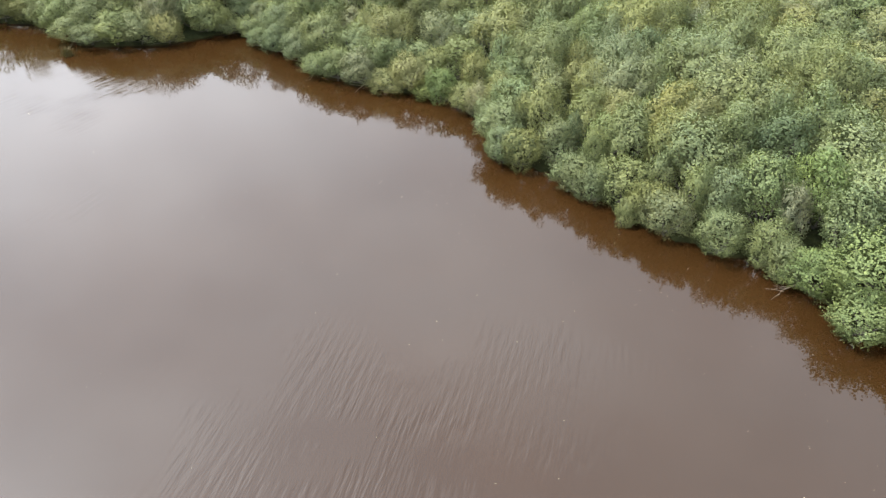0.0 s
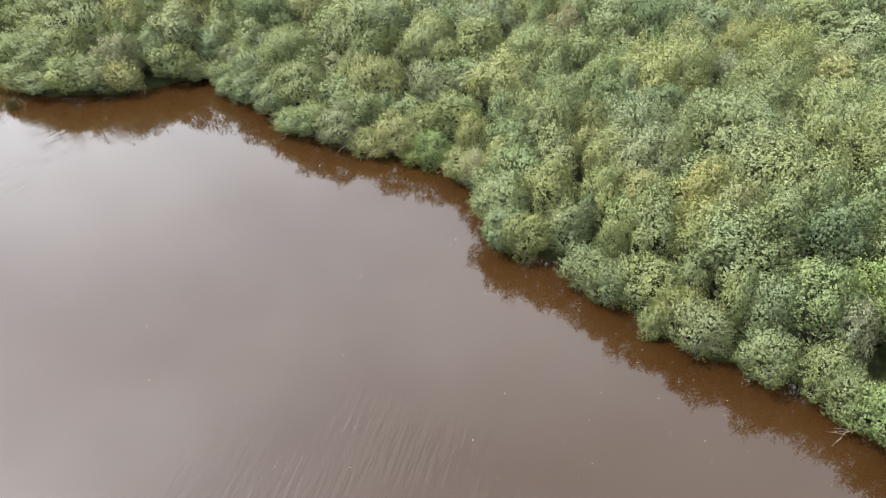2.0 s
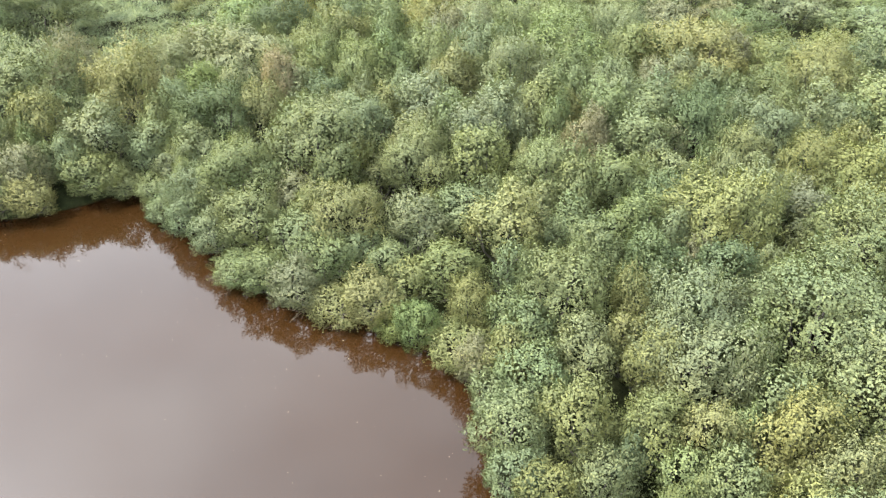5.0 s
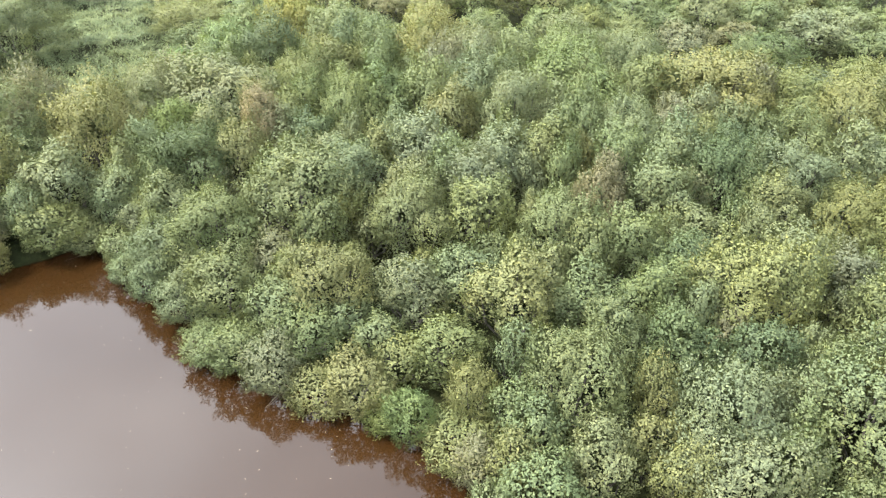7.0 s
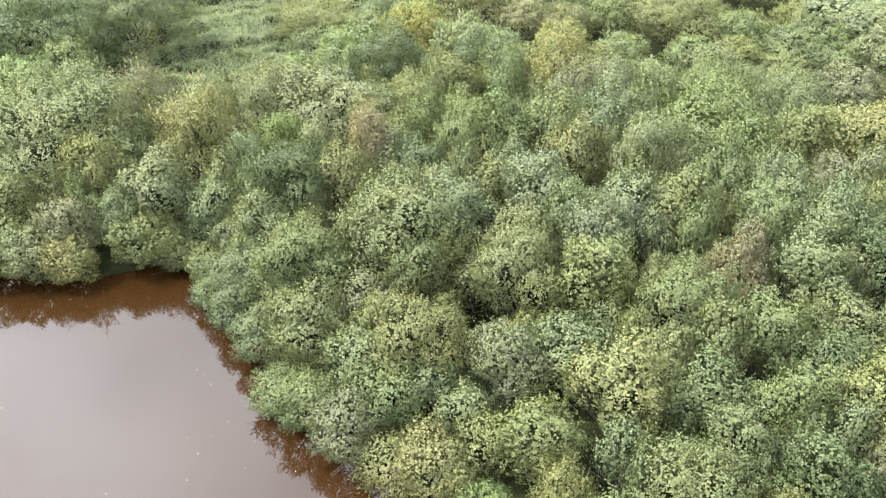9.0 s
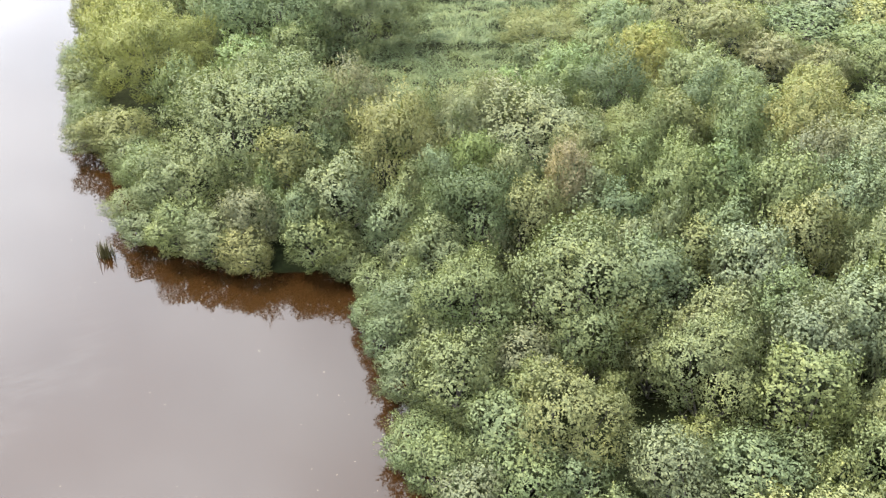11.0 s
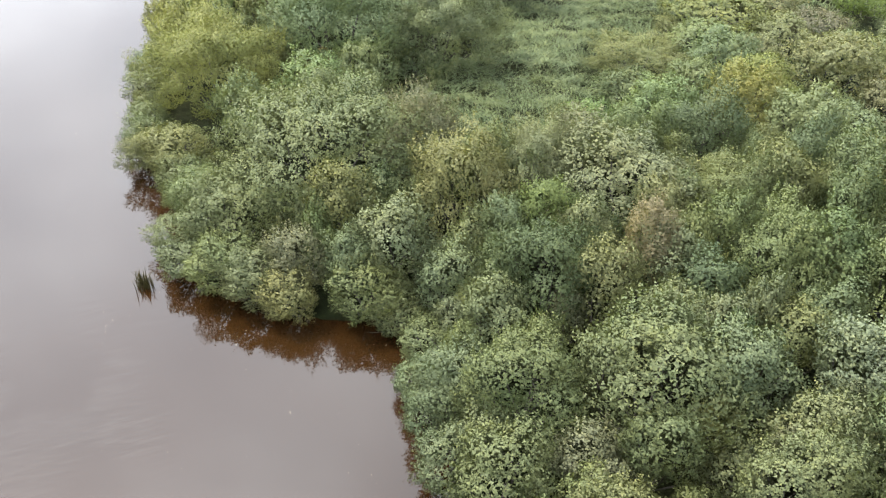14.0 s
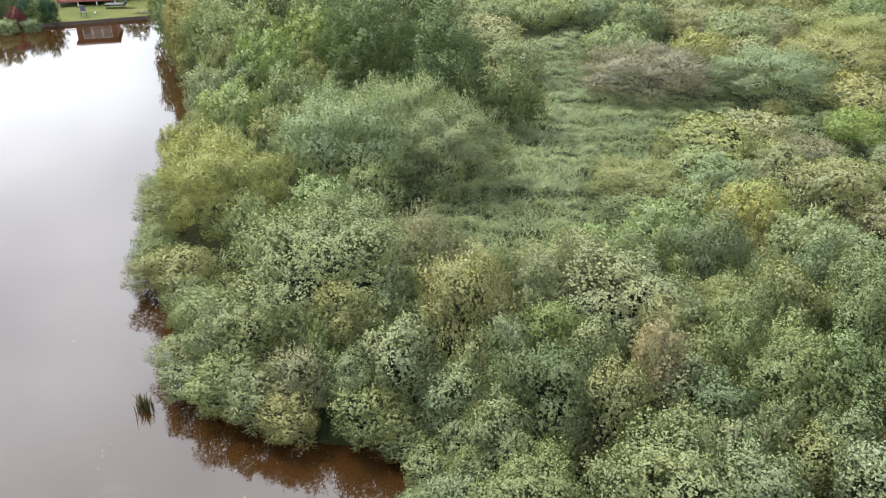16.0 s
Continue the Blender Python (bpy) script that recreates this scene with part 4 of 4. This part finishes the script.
def white_house():
    p = Vector((-82.0, 63.0, 0.2))
    root = thing("white_house", pose(p.x, p.y, p.z, 0, 0, G_TURN), "white rendered house with a red tiled roof", "house")
    part("wall", box(-3, 0, 0, 3, 7, 3.0, bevel=0.02), WHITE, root)
    bm = bmesh.new()
    pts = [(-3.3, 3.0), (3.3, 3.0), (0, 5.6)]
    a = [bm.verts.new((x, -0.02, z)) for x, z in pts]
    b = [bm.verts.new((x, 7.2, z)) for x, z in pts]
    bm.faces.new(a), bm.faces.new(b[::-1])
    for i in range(3):
        bm.faces.new((a[i], b[i], b[(i + 1) % 3], a[(i + 1) % 3]))
    bmesh.ops.recalc_face_normals(bm, faces=bm.faces)
    part("gable", bm, WHITE, root)
    for s_ in (-1, 1):
        bm = box(-2.15, -0.25, 0, 2.15, 7.4, 0.12, bevel=0.01)
        m = part("roof", bm, TILE, root, "red tiled roof slope")
        m.matrix_basis = pose(s_ * 1.72, 0, 4.35, 0, s_ * 38.2, 0)
    win = part("window", box(-0.6, -0.05, 1.0, 0.6, -0.004, 2.2, bevel=0.01), WHITE, root)
    part("pane", box(-0.52, -0.064, 1.08, 0.52, -0.054, 2.12), GLASS, win)


white_house()


def garden_chair(x, y, turn):
    root = thing("garden_chair", pose(x, y, LAWN_Z, 0, 0, turn), "grey plastic garden chair on the lawn", "chair")
    part("seat", box(-0.24, -0.24, 0.40, 0.24, 0.24, 0.44, bevel=0.015), GREY, root)
    m = part("backrest", box(-0.24, -0.02, 0, 0.24, 0.02, 0.48, bevel=0.015), GREY, root)
    m.matrix_basis = pose(0, 0.24, 0.445, -14, 0, 0)
    for a in (-0.2, 0.2):
        for b in (-0.2, 0.2):
            part("leg", box(a - 0.02, b - 0.02, 0, a + 0.02, b + 0.02, 0.396, bevel=0.006), GREY, root)
        part("armrest", box(a * 1.2 - 0.025, -0.22, 0.62, a * 1.2 + 0.025, 0.24, 0.65, bevel=0.008), GREY, root)


garden_chair(-66.2, 66.5, 60)


def ball(x, y):
    bm = bmesh.new()
    bmesh.ops.create_icosphere(bm, subdivisions=3, radius=0.08)
    me = bpy.data.meshes.new("garden_ball")
    bm.to_mesh(me)
    bm.free()
    me.materials.append(WHITE)
    ob = new("garden_ball", me)
    ob.matrix_basis = pose(x, y, LAWN_Z + 0.08)
    tagged(ob, "small white ball lying on the lawn", "ball")


ball(-66.7, 67.9)


def lounger(x, y, turn):
    root = thing("garden_lounger", pose(x, y, LAWN_Z, 0, 0, turn), "low dark grey lounger under a cover", "lounger")
    part("cushion", box(-0.9, -0.4, 0.25, 0.9, 0.4, 0.40, bevel=0.05), DARKGREY, root)
    m = part("backrest", box(0, -0.4, 0, 0.7, 0.4, 0.12, bevel=0.04), DARKGREY, root)
    m.matrix_basis = pose(0.86, 0, 0.38, 0, -35, 0)
    for a in (-0.75, 0.75):
        for b in (-0.33, 0.33):
            part("leg", box(a - 0.03, b - 0.03, 0, a + 0.03, b + 0.03, 0.246, bevel=0.006), DARKGREY, root)


lounger(-67.4, 70.5, 40)


def parasol(u, v):
    root = thing("closed_parasol", in_garden(u, v), "closed white parasol on a thin pole", "parasol")
    bm = bmesh.new()
    bmesh.ops.create_cone(bm, cap_ends=True, segments=12, radius1=0.025, radius2=0.025, depth=2.4)
    bmesh.ops.translate(bm, vec=(0, 0, 1.2), verts=bm.verts)
    part("pole", bm, GREY, root)
    bm = bmesh.new()
    bmesh.ops.create_cone(bm, cap_ends=True, segments=14, radius1=0.22, radius2=0.05, depth=1.5)
    for k_, w in enumerate(bm.verts):
        w.co.x *= 1 + 0.18 * (k_ % 2)
        w.co.y *= 1 + 0.18 * (k_ % 2)
    bmesh.ops.translate(bm, vec=(0, 0, 1.75), verts=bm.verts)
    part("canopy", bm, WHITE, root)
    part("base_plate", box(-0.3, -0.3, 0, 0.3, 0.3, 0.08, bevel=0.02), DARKGREY, root)


parasol(-3.2, -0.6)

# garden shrubs: x, y, radius, height, colour
for x, y, r, h, c, words in [(-67.9, 62.4, 1.0, 2.6, "conifer", "clipped in the garden hedge"), (-66.6, 63.7, 0.9, 2.7, "conifer", "clipped in the garden hedge"), (-67.2, 62.9, 1.1, 2.3, "green", "in the garden hedge"), (-67.4, 61.2, 0.9, 1.9, "red", "in the garden hedge"),
                             (-67.0, 59.9, 1.4, 1.3, "pale", "at the far bank"), (-65.9, 61.6, 0.9, 1.1, "grey", "at the far bank"), (-70.5, 61.5, 1.6, 3.6, "dark", "behind the garden hedge"), (-71.5, 58.5, 2.2, 4.0, "olive", "behind the garden hedge"), (-71.0, 55.0, 2.0, 3.6, "dark", "behind the garden hedge"), (-69.8, 57.4, 1.4, 2.4, "pale", "at the far bank"),
                             (-73.0, 63.0, 2.0, 4.2, "dark", "behind the garden hedge"), (-74.0, 58.6, 2.2, 4.4, "green", "behind the garden hedge"), (-74.4, 67.6, 1.9, 4.2, "dark", "behind the garden deck"),
                             (-70.2, 74.6, 1.8, 3.8, "dark", "behind the garden deck"), (-66.5, 77.0, 2.0, 4.4, "green", "behind the garden deck"), (-63.6, 70.6, 0.8, 0.5, "pale_tan", "trailing low at the lawn's corner")]:
    set_plant(FAR_KIND[int(rng.integers(4))], x, y, r, h, c, words, "garden hedge", 2.1, 3.4, "garden_shrub", "shrub", "shrub", 1.15)

for k in SHORE_KIND + SCRUB_KIND + FAR_KIND + SMALL_KIND + BIG_KIND + OUTER_KIND + FILL_KIND + YOUNG_KIND + TREE_KIND:
    for o in (*k.children, k):
        bpy.data.objects.remove(o)
